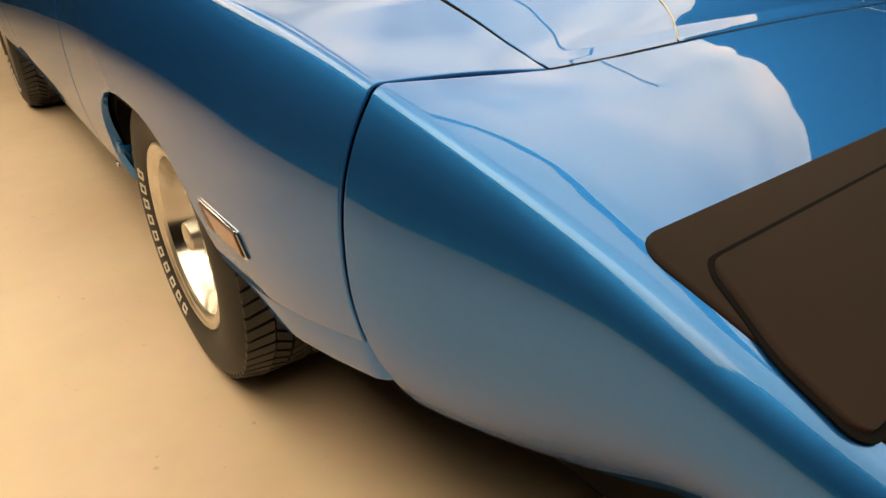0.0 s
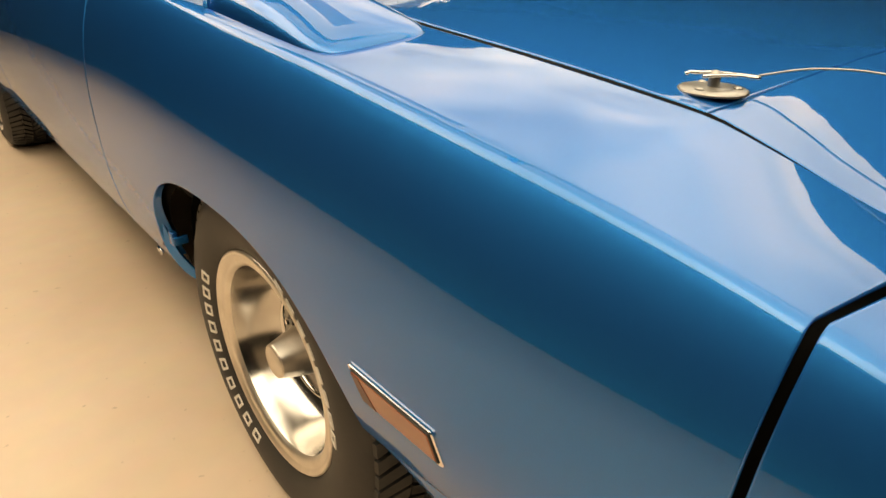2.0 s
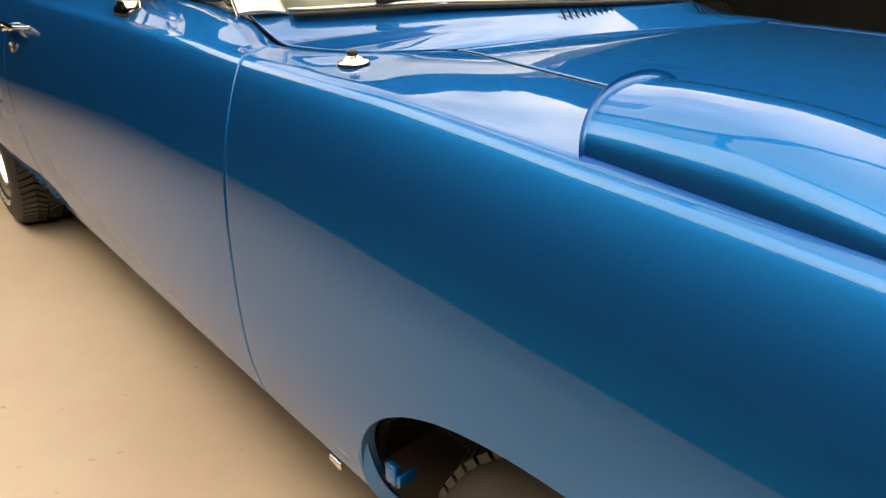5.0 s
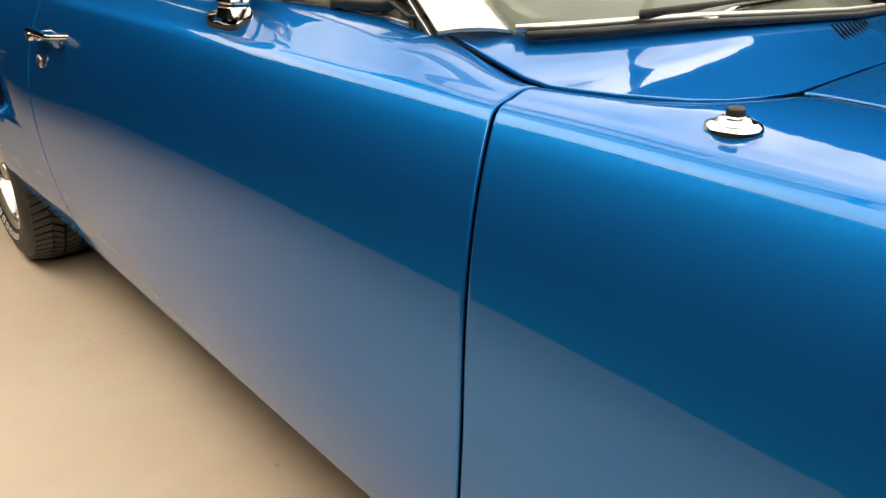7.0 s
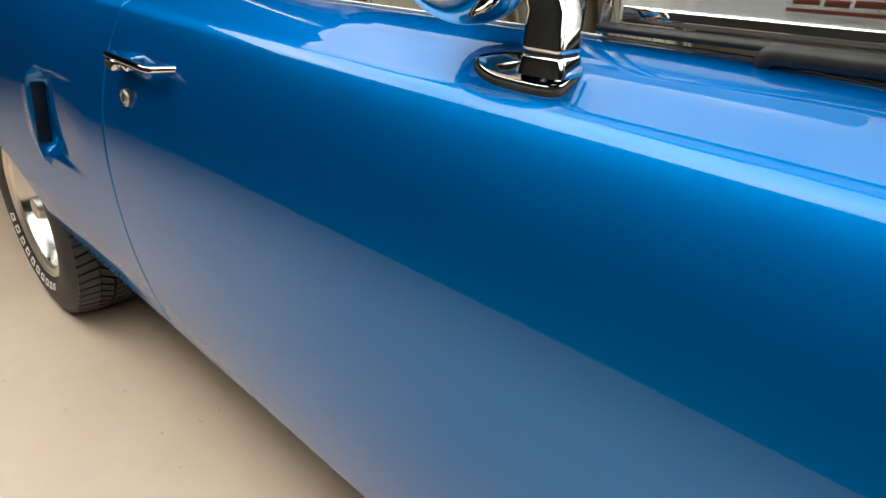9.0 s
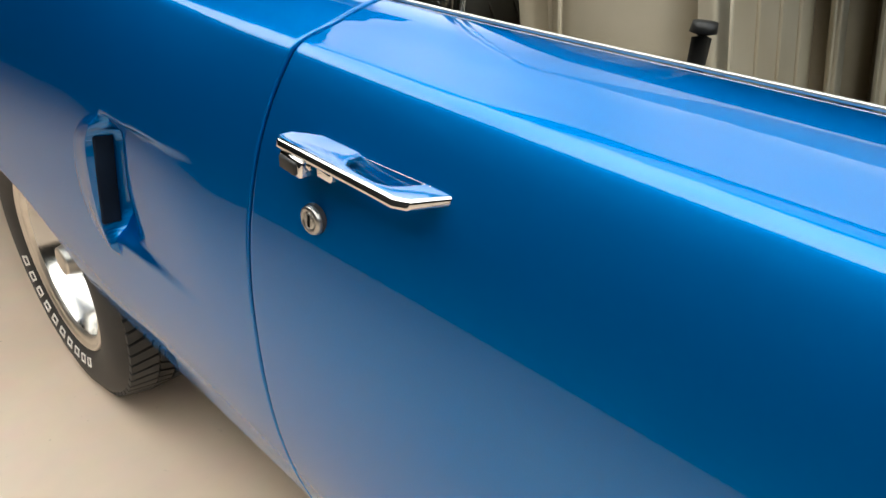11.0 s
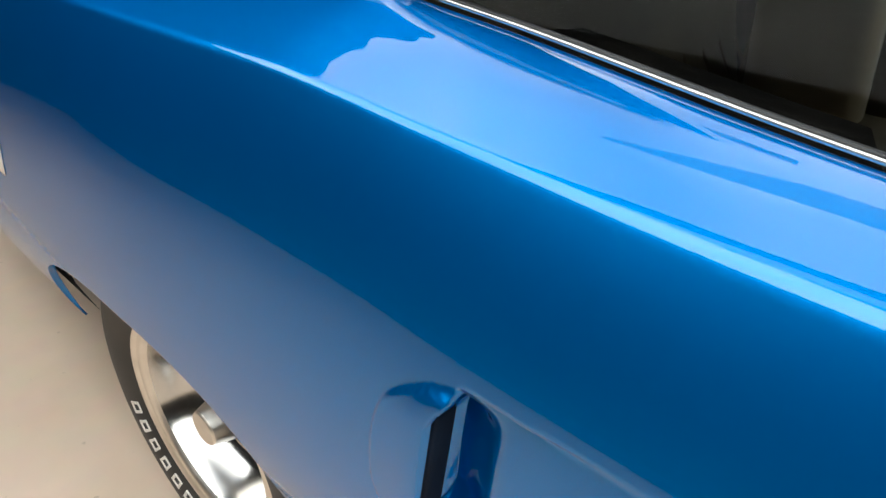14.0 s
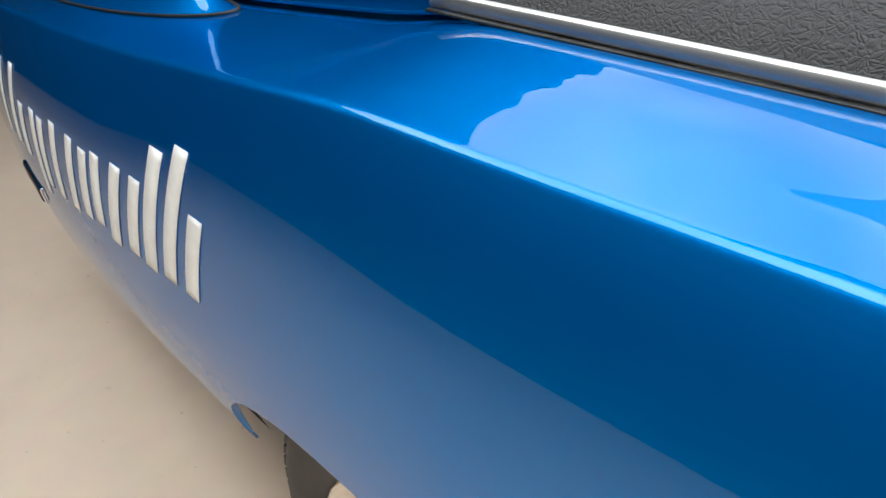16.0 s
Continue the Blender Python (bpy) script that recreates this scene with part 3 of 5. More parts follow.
def build_wheel(x_lip, y, z, turn=0.0, name="wheel"):
    """A wheel at the right side: its outer face looks to -x; x_lip is the plane of the rim's lip."""
    w = empty(name, car)
    w.location = (x_lip, y, z)
    prof = [(0.196, 0.008), (0.203, 0.000), (0.209, -0.006), (0.224, -0.013), (0.244, -0.017), (0.264, -0.017), (0.284, -0.012), (0.302, -0.002), (0.311, 0.013), (0.3135, 0.034), (0.3135, 0.203), (0.313, 0.217), (0.290, 0.245), (0.25, 0.255), (0.205, 0.24), (0.196, 0.225)]
    v, f = lathe(prof, 96)
    tyre = mesh_object("tyre", v, f, RUBBER, w, "black tyre with raised white sidewall marks")
    # tread blocks in five ribs
    verts, faces = [], []
    ribs = ((0.003, 0.052), (0.055, 0.088), (0.094, 0.141), (0.147, 0.180), (0.185, 0.215))
    for q, (a, b) in enumerate(ribs):
        n = 66
        for k in range(n):
            a0, a1 = 2 * math.pi * (k + 0.13) / n, 2 * math.pi * (k + 0.87) / n
            sh = 0.35 * 2 * math.pi / n * (1 if q % 2 else -1)
            base = len(verts)
            for r in (0.311, TYRE_R):
                for xx, sk in ((a, -sh), (b, sh)):
                    rr = r - (0.013 if q == 0 and xx == a else 0.006 if q == 4 and xx == b else 0.0)
                    for an in (a0, a1):
                        verts.append((xx, rr * math.cos(an + sk), rr * math.sin(an + sk)))
            faces += [tuple(base + i for i in q4) for q4 in ((4, 5, 7, 6), (0, 1, 5, 4), (2, 6, 7, 3), (0, 4, 6, 2), (1, 3, 7, 5))]
    mesh_object("tread", verts, faces, RUBBER, tyre, "", smooth=False)["kind"] = "stuff"
    # white raised marks round the sidewall, in two groups
    for start, count, pitch in ((math.radians(118) + turn, 8, 0.150), (math.radians(-69) + turn, 10, 0.174)):
        for k in range(count):
            c = start + k * pitch
            vv, ff = [], []
            for sgn in (-1, 1):
                for r0, r1, a0, a1 in ((0.2190, 0.2380, sgn * 0.030, sgn * 0.054),):
                    b0 = len(vv)
                    for r in (r0, r1):
                        for an in (a0, a1):
                            dx = -0.0116 if r < 0.228 else -0.0160
                            vv.append((dx - 0.0015, r * math.cos(c + an), r * math.sin(c + an)))
                            vv.append((dx + 0.004, r * math.cos(c + an), r * math.sin(c + an)))
                    ff += [tuple(b0 + i for i in q4) for q4 in ((0, 2, 6, 4), (0, 4, 5, 1), (2, 3, 7, 6), (0, 1, 3, 2), (4, 6, 7, 5))]
            for r0, r1 in ((0.2190, 0.2225), (0.2345, 0.2380)):
                b0 = len(vv)
                for r in (r0, r1):
                    for an in (-0.032, 0.032):
                        dx = -0.0116 if r < 0.228 else -0.0160
                        vv.append((dx - 0.0015, r * math.cos(c + an), r * math.sin(c + an)))
                        vv.append((dx + 0.004, r * math.cos(c + an), r * math.sin(c + an)))
                ff += [tuple(b0 + i for i in q4) for q4 in ((0, 2, 6, 4), (0, 4, 5, 1), (2, 3, 7, 6), (0, 1, 3, 2), (4, 6, 7, 5))]
            mesh_object("sidewall_mark", vv, ff, WHITE, tyre, "", smooth=False)
    rim = empty("rim", w)
    prof = [(0.204, 0.004), (RIM_R, -0.003), (0.200, -0.006), (0.196, -0.005), (0.192, -0.001), (0.189, 0.000), (0.184, -0.001), (0.179, 0.000), (0.175, 0.004), (0.172, 0.009)]
    v, f = lathe(prof, 96)
    mesh_object("flange", v, f, SATIN_RIM, rim, "satin bright rim flange")
    v, f = lathe([(0.1722, 0.0085), (0.170, 0.016), (0.166, 0.034), (0.160, 0.056), (0.152, 0.076), (0.143, 0.090), (0.135, 0.096), (0.129, 0.097)], 96)
    mesh_object("dish", v, f, DISH, rim, "deep polished rim dish")
    v, f = lathe([(0.130, 0.097), (0.124, 0.094), (0.116, 0.086), (0.108, 0.078), (0.103, 0.075)], 96)
    mesh_object("slotted_ring", v, f, SATIN_RIM, rim, "grey metal ring with dark slots")
    v, f = lathe([(0.104, 0.076), (0.101, 0.071), (0.097, 0.070), (0.094, 0.073), (0.093, 0.079)], 96)
    mesh_object("bead_ring", v, f, CHROME, rim, "polished ring round the centre")
    v, f = lathe([(0.0935, 0.078), (0.086, 0.083), (0.070, 0.084), (0.056, 0.082), (0.050, 0.078), (0.046, 0.066), (0.040, 0.040), (0.034, 0.018), (0.0315, 0.010)], 64)
    mesh_object("hub_cap", v, f, SATIN, rim, "grey metal centre with protruding cone")
    v, f = lathe([(0.0318, 0.011), (0.0305, 0.007), (0.028, 0.0055), (0.026, 0.007), (0.0, 0.0065)], 48)
    mesh_object("cone_cap", v, f, SATIN_RIM, rim, "bright round cap")
    for k in range(5):
        a = 2 * math.pi * k / 5 + 0.3
        v, f = lathe([(0.0, 0.079), (0.0125, 0.0795), (0.014, 0.083)], 24)
        ob = mesh_object("lug_hole", v, f, DARK, rim, "dark lug recess")
        ob.location = (0, 0.071 * math.cos(a), 0.071 * math.sin(a))
        v, f = lathe([(0.0, 0.066), (0.005, 0.067), (0.0075, 0.071), (0.0075, 0.084)], 6)
        ob = mesh_object("lug_nut", v, f, CHROME, rim, "", smooth=False)
        ob.location = (0, 0.071 * math.cos(a), 0.071 * math.sin(a))
    for k in range(10):
        a = 2 * math.pi * (k + 0.5) / 10 + 0.3
        v, f = lathe([(0.0, -0.001), (0.6, -0.001), (0.95, -0.0005), (1.0, 0.003)], 20)
        v = [(x, y * 0.016, z * 0.0075) for x, y, z in v]
        ob = mesh_object("vent_slot", v, f, DARK, rim, "dark slot in the rim")
        ob.location = (0.0865, 0.1175 * math.sin(-a), 0.1175 * math.cos(a))
        ob.rotation_euler = (a, 0, 0)
    return w


wheel_f = build_wheel(-0.850, 0.0, 0.324)
wheel_r = build_wheel(-0.874, 2.94, 0.325, -0.75)
for w, y in ((wheel_f, 0.0), (wheel_r, 2.94)):
    made = copy_thing(w, pose(-w.location.x, w.location.y, w.location.z, 0, 0, 180))
for s in (-1, 1):
    for yc, half in ((0.065, 0.40), (2.985, 0.37)):
        grid, n = [], 24
        vv, ff = [], []
        for k in range(n + 1):
            a = math.pi * k / n
            vv += [(s * 0.80, yc + half * math.cos(a), 0.34 + 0.29 * math.sin(a)), (s * 0.52, yc + half * math.cos(a), 0.34 + 0.29 * math.sin(a))]
            if k < n:
                ff.append((2 * k, 2 * k + 1, 2 * k + 3, 2 * k + 2))
        c = len(vv)
        vv.append((s * 0.52, yc, 0.3))
        ff += [(2 * k + 1, 2 * k + 3, c) for k in range(n)]
        mesh_object("wheel_well", vv, ff, WELL, car, "black undercoated wheel well")
    # turned-in edges of the wheel openings, wider towards the rear foot
    for yc, half in ((0.065, 0.365), (2.985, 0.325)):
        grid = []
        for j in range(73):
            y = yc - half * math.cos(math.pi * j / 72) * 0.9995
            z = arch(y)
            wide = 0.014 + ((0.010 if yc < 1 else 0.028) * (1 - smooth(0.36, 0.52, z)) if y > yc else 0.0)
            if yc > 1:
                wide *= min(1.0, (72.05 - j) / 20)
            grid.append([(s * (flank_x(y, z) - 0.001 - wide * k / 4), y - 0.004 * k / 4 * (y > yc), z + 0.0015 + 0.003 * k / 4) for k in range(5)])
        sheet("arch_lip", grid, BLUE, car, "", edge=0.001, drop=0.0, flange=0.001)


def bezier_row(points, n):
    out = []
    for i in range(len(points) - 1):
        p0, p1, p2, p3 = [Vector(points[min(max(i + d, 0), len(points) - 1)]) for d in (-1, 0, 1, 2)]
        for k in range(n):
            t = k / n
            out.append(0.5 * (2 * p1 + (p2 - p0) * t + (2 * p0 - 5 * p1 + 4 * p2 - p3) * t * t + (3 * p1 - p0 - 3 * p2 + p3) * t**3))
    return out + [Vector(points[-1])]


# ---- body details, right side first ----
def fender_z(x, y):
    xc, zc, xi, zi = SHOULDER_X(y), SHOULDER_Z(y), INNER_X(y), INNER_Z(y)
    t = min(max((xc - x) / (xc - xi), 0.0), 1.0)
    return zc + (zi - zc) * t + crown(y) * math.sin(math.pi * t)


def build_scoop(side):
    """Rear-facing scoop on the fender's upper face."""
    mid = spline((-0.176, -0.165, -0.11, 0.0, 0.20), (0.716, 0.713, 0.710, 0.709, 0.704))
    half = spline((-0.176, -0.174, -0.168, -0.158, -0.14, -0.11, 0.0, 0.20), (0.020, 0.042, 0.062, 0.077, 0.087, 0.091, 0.092, 0.092))
    high = spline((-0.176, -0.172, -0.16, -0.14, -0.10, -0.05, 0.0, 0.06, 0.12, 0.20), (-0.004, 0.005, 0.014, 0.021, 0.031, 0.041, 0.049, 0.054, 0.053, 0.047))
    grid = []
    for j in range(57):
        t = j / 56
        y = -0.176 + 0.362 * t**1.7
        row = []
        for k in range(41):
            a = math.pi * k / 40
            c, sn = math.cos(a), math.sin(a)
            x = mid(y) + half(y) * math.copysign(abs(c) ** 0.88, c)
            row.append((side * x, y + 0.016 * smooth(0.5, 1.0, t) * (sn - 0.5), fender_z(x, y) - 0.004 + high(y) * sn ** 0.86))
        grid.append(row)
    ob = sheet("fender_scoop", grid, BLUE, car, "", edge=0.002, drop=0.001, flange=0.006, flip=side > 0)
    return ob


for side in (-1, 1):
    build_scoop(side)
    # dark lining inside the scoop
    bm = bmesh.new()
    box(bm, (0.15, 0.10, 0.03), (side * 0.704, 0.12, fender_z(0.704, 0.12) + 0.010), bevel=0.01)
    part("scoop_lining", bm, WELL, car, "black lining of the scoop's mouth")
    # valance below the front fender
    grid = []
    for j in range(31):
        y = -0.765 + 0.475 * j / 30
        edge = 0.395 + 0.09 * max(0.0, (-0.28 - y) / 0.463) ** 1.6
        deep = 0.0025 + 0.0045 * (1 - smooth(-0.52, -0.29, y))
        grid.append([(side * (flank_x(max(y, -0.74), edge) - 0.004 - 0.030 * (1 - smooth(-0.775, -0.738, y)) - 0.0004 * k - 0.00012 * k * k), y, edge - 0.001 - deep * k) for k in range(10)])
    sheet("front_valance", grid, BLUE, car, "", flip=side > 0)
    # turned-in foot of the fender behind the front wheel
    outer_run = [(0.878, 0.424, 0.452), (0.869, 0.431, 0.395), (0.855, 0.431, 0.348), (0.834, 0.420, 0.308), (0.806, 0.404, 0.284)]
    inner_run = [(0.868, 0.414, 0.452), (0.856, 0.414, 0.399), (0.840, 0.412, 0.355), (0.819, 0.405, 0.318), (0.800, 0.396, 0.290)]
    grid = []
    for a, b in zip(bezier_row(outer_run, 5), bezier_row(inner_run, 5)):
        grid.append([(side * (a.x + (b.x - a.x) * k / 5), a.y + (b.y - a.y) * k / 5, a.z + (b.z - a.z) * k / 5) for k in range(6)])
    sheet("fender_foot", grid, BLUE, car, "", flip=side > 0)
    # bracket on the inner edge behind the front wheel
    bm = bmesh.new()
    box(bm, (0.012, 0.02, 0.030), (side * 0.866, 0.362, 0.43), bevel=0.003)
    box(bm, (0.030, 0.006, 0.018), (side * 0.858, 0.344, 0.43), bevel=0.002)
    part("splash_bracket", bm, BLUE, car, "")
    # edge clip on the sill
    bm = bmesh.new()
    box(bm, (0.006, 0.030, 0.012), (side * 0.861, 0.505, 0.346), bevel=0.002)
    part("sill_clip", bm, CHROME, car, "small bright metal clip on the sill")


def build_antenna_base():
    o = empty("antenna_base", car)
    o.location = (-0.746, 0.582, fender_z(0.746, 0.582) + 0.0005)
    o.rotation_euler = (0, radians(-6), 0)
    for name, prof, mat, label in (
        ("base_ring", [(0.0, 0.010), (0.013, 0.010), (0.016, 0.0085), (0.017, 0.006), (0.020, 0.006), (0.0255, 0.0045), (0.027, 0.002), (0.027, -0.002)], CHROME, "round chrome base"),
        ("hex_nut", [(0.0, 0.0115), (0.0100, 0.0115), (0.0112, 0.0105), (0.0112, 0.007)], CHROME, "chrome nut"),
        ("cap", [(0.0, 0.0175), (0.0078, 0.0175), (0.0088, 0.0165), (0.0088, 0.011)], GASKET, "black rubber cap"),
    ):
        v, f = lathe([(r * 0.82, -h) for r, h in prof], 6 if name == "hex_nut" else 40)
        ob = mesh_object(name, v, f, mat, o, label, smooth=name != "hex_nut")
        ob.rotation_euler = (0, radians(90), 0)
    return o


build_antenna_base()


def build_hood_pin(side):
    x, y = side * 0.540, -0.519
    o = empty("hood_pin", car)
    o.location = (x, y, top_z(x, y) + 0.001)
    v, f = lathe([(0.0, -0.004), (0.012, -0.004), (0.022, -0.0035), (0.033, -0.003), (0.036, -0.0015), (0.036, 0.001)], 48)
    plate = mesh_object("pin_plate", v, f, SATIN, o, "round satin metal scuff plate")
    plate.rotation_euler = (0, radians(90), 0)
    for k in range(3):
        a = 0.6 + 2 * math.pi * k / 3
        v, f = lathe([(0.0, -0.006), (0.0035, -0.0055), (0.0045, -0.004), (0.0045, -0.001)], 14)
        sc = mesh_object("screw", v, f, SATIN, plate, "")
        sc.location = (0, 0.024 * math.cos(a), 0.024 * math.sin(a))
    v, f = lathe([(0.0, -0.021), (0.004, -0.020), (0.006, -0.017), (0.006, 0.0)], 20)
    stud = mesh_object("stud", v, f, SATIN, o, "grey metal stud")
    stud.rotation_euler = (0, radians(90), 0)
    # hairpin clip with its ring towards the middle of the car
    d = -side
    clip = [(-0.030, 0.012), (-0.020, 0.018), (-0.010, 0.010), (0.000, 0.0085), (0.010, 0.011), (0.020, 0.008), (0.032, 0.006), (0.046, 0.004), (0.056, -0.003), (0.054, -0.011), (0.044, -0.013), (0.036, -0.007), (0.030, -0.005), (0.010, -0.0075), (-0.012, -0.0075), (-0.024, -0.008)]
    pts = [(d * (a * 0.95 + b * 0.35), -a * 0.30 + b * 0.9, 0.017 - 0.006 * max(a, 0) / 0.05) for a, b in clip]
    tube(pts, 0.0019, CHROME, "hairpin_clip", o, "bent chrome hairpin clip", 8)
    # lanyard: a loose loop from the ring down into the joint at the nose
    s0 = Vector((d * 0.052, -0.022, 0.012))
    run = [s0, s0 + Vector((d * 0.040, -0.038, 0.008)), s0 + Vector((d * 0.070, -0.092, 0.008)), s0 + Vector((d * 0.084, -0.152, -0.002)), s0 + Vector((d * 0.078, -0.208, -0.018)), s0 + Vector((d * 0.060, -0.252, -0.038)), s0 + Vector((d * 0.036, -0.285, -0.065))]
    fine = []
    for i in range(len(run) - 1):
        p0, p1, p2, p3 = run[max(i - 1, 0)], run[i], run[i + 1], run[min(i + 2, len(run) - 1)]
        for k in range(8):
            t = k / 8
            fine.append(0.5 * (2 * p1 + (p2 - p0) * t + (2 * p0 - 5 * p1 + 4 * p2 - p3) * t * t + (3 * p1 - p0 - 3 * p2 + p3) * t**3))
    tube(fine, 0.0013, SATIN, "lanyard", o, "thin brownish wire lanyard", 8)
    return o


for side in (-1, 1):
    build_hood_pin(side)


def plate_on_flank(name, outline, proud, mat, parent, side=-1, label="", depth=0.004, rim=0.0015):
    """A flat piece lying on the body side: an outline of (y, z), standing proud of the panel with a rounded rim."""
    n = len(outline)
    cy, cz = sum(p[0] for p in outline) / n, sum(p[1] for p in outline) / n
    verts, faces = [], []
    for k, (sc, h) in enumerate(((1.0, -depth), (1.0, proud - rim), (None, proud))):
        for y, z in outline:
            if sc is None:
                d = math.hypot(y - cy, z - cz)
                q = max(0.0, 1 - rim / max(d, 1e-6))
                y, z = cy + (y - cy) * q, cz + (z - cz) * q
            verts.append((side * (flank_x(y, z) + h), y, z))
    for k in range(2):
        for i in range(n):
            j = (i + 1) % n
            faces.append((k * n + i, k * n + j, (k + 1) * n + j, (k + 1) * n + i))
    faces.append(tuple(2 * n + i for i in range(n)))
    return mesh_object(name, verts, faces, mat, parent, label, smooth=False)


def shrink(quad, d):
    c = [sum(p[i] for p in quad) / len(quad) for i in (0, 1)]
    out = []
    n = len(quad)
    for i in range(n):
        p, a, b = Vector(quad[i]), Vector(quad[i - 1]), Vector(quad[(i + 1) % n])
        u, v = (a - p).normalized(), (b - p).normalized()
        s = abs(u.x * v.y - u.y * v.x)
        out.append(tuple(p + (u + v) * d / s))
    return out


def rounded(quad, r, seg=5):
    out = []
    n = len(quad)
    for i in range(n):
        p, a, b = Vector(quad[i]), Vector(quad[i - 1]), Vector(quad[(i + 1) % n])
        p0, p1 = p + (a - p).normalized() * r, p + (b - p).normalized() * r
        for k in range(seg + 1):
            t = k / seg
            out.append(tuple((1 - t) ** 2 * p0 + 2 * t * (1 - t) * p + t * t * p1))
    return out


def build_marker(side, quad, lens, name, label):
    o = empty(name, car)
    o["label"] = label
    plate_on_flank("bezel", rounded(quad, 0.004), 0.004, CHROME, o, side, "thin chrome bezel")
    plate_on_flank("inner_bezel", rounded(shrink(quad, 0.0035), 0.003), 0.0055, GASKET, o, side, "dark inner edge", rim=0.0008)
    plate_on_flank("lens", rounded(shrink(quad, 0.0058), 0.002), 0.0065, lens, o, side, "", rim=0.001)
    q = shrink(quad, 0.006)
    a, b, c, d = [Vector(p) for p in q]
    plate_on_flank("lens_end", [tuple(a), tuple(a.lerp(b, 0.10)), tuple(d.lerp(c, 0.20)), tuple(d)], 0.0072, BRICKRED, o, side, "dark red end of the lens", rim=0.0005)


for side in (-1, 1):
    build_marker(side, [(-0.322, 0.533), (-0.472, 0.532), (-0.486, 0.490), (-0.348, 0.489)], AMBER, "marker_lamp", "slanted amber side marker lamp in a chrome bezel")
    build_marker(side, [(4.02, 0.545), (4.15, 0.565), (4.16, 0.525), (4.03, 0.505)], BRICKRED, "rear_marker_lamp", "red rear side marker lamp in a chrome bezel")


def build_handle(side):
    door = doors[side]
    o = empty("door_handle", door)
    z0 = 0.8625
    base = flank_x(1.96, z0)
    outline = [(2.063, 0.016), (2.062, 0.030), (2.054, 0.036), (2.000, 0.036), (1.940, 0.036), (1.910, 0.036), (1.899, 0.030), (1.888, 0.006), (1.882, -0.006), (1.912, -0.006), (1.920, 0.012), (1.927, 0.022), (1.938, 0.0265), (1.960, 0.0265), (1.976, 0.024), (1.985, 0.014), (1.987, -0.006), (2.032, -0.006)]
    bm = bmesh.new()
    vs = [bm.verts.new((side * (base + d), y, z0 - 0.0015 - 0.004 * (2.05 - y) / 0.17)) for y, d in outline]
    f = bm.faces.new(vs)
    ext = bmesh.ops.extrude_face_region(bm, geom=[f])
    bmesh.ops.translate(bm, verts=[g for g in ext["geom"] if isinstance(g, bmesh.types.BMVert)], vec=(side * -0.002, 0, 0.0085))
    bmesh.ops.recalc_face_normals(bm, faces=bm.faces)
    bmesh.ops.bevel(bm, geom=[e for e in bm.edges if len(e.link_faces) == 2 and e.calc_face_angle(0) > 0.6], offset=0.0034, segments=4, affect="EDGES", profile=0.6)
    grip = part("grip", bm, CHROME, o, "polished chrome grip")
    return o


def build_handle_parts(side, o):
    z0 = 0.8625
    bm = bmesh.new()
    base = flank_x(2.03, 0.848)
    box(bm, (0.018, 0.034, 0.017), (side * (base + 0.021), 2.032, 0.853), Matrix.Rotation(side * 0.1, 4, "Z"), bevel=0.003)
    part("thumb_button_case", bm, CHROME, o, "chrome button housing")
    bm = bmesh.new()
    box(bm, (0.004, 0.026, 0.0115), (side * (base + 0.0305), 2.033, 0.853), Matrix.Rotation(side * 0.1, 4, "Z"), bevel=0.0015)
    part("thumb_button", bm, GASKET, o, "ribbed black push button")
    bm = bmesh.new()
    box(bm, (0.024, 0.020, 0.012), (side * (base + 0.008), 2.000, 0.852), bevel=0.003)
    part("button_stem", bm, CHROME, o, "")
    # bright edge of the recess above the grip
    tube([(side * (flank_x(y, 0.867) + 0.0005), y, 0.8665 + 0.0006 * math.sin(9 * y)) for y in np.linspace(1.906, 1.982, 9)], 0.0003, CHROME, "recess_edge", o, "", 6)
    k = empty("lock_cylinder", doors[side])
    y, z = 2.019, 0.802
    k.location = (side * flank_x(y, z), y, z)
    k.rotation_euler = (0, 0, 0 if side < 0 else math.pi)
    for name, prof, mat, label in (
        ("seal_ring", [(0.0165, 0.002), (0.0170, -0.001), (0.0165, -0.003)], GASKET, "black seal ring"),
        ("bezel", [(0.0155, 0.001), (0.0158, -0.004), (0.0150, -0.0065), (0.0125, -0.0078), (0.0098, -0.0072), (0.0090, -0.0055)], SATIN, "worn nickel bezel"),
        ("keyway_plate", [(0.0092, -0.005), (0.0088, -0.0068), (0.0075, -0.0073), (0.0, -0.0073)], SATIN, ""),
    ):
        v, f = lathe([(r * 0.88, h) for r, h in prof], 40)
        mesh_object(name, v, f, mat, k, label)
    bm = bmesh.new()
    box(bm, (0.001, 0.0035, 0.0115), (-0.0074, 0, 0), bevel=0.0004)
    part("keyhole", bm, DARK, k, "dark upright keyhole")


for side in (-1, 1):
    build_handle_parts(side, build_handle(side))


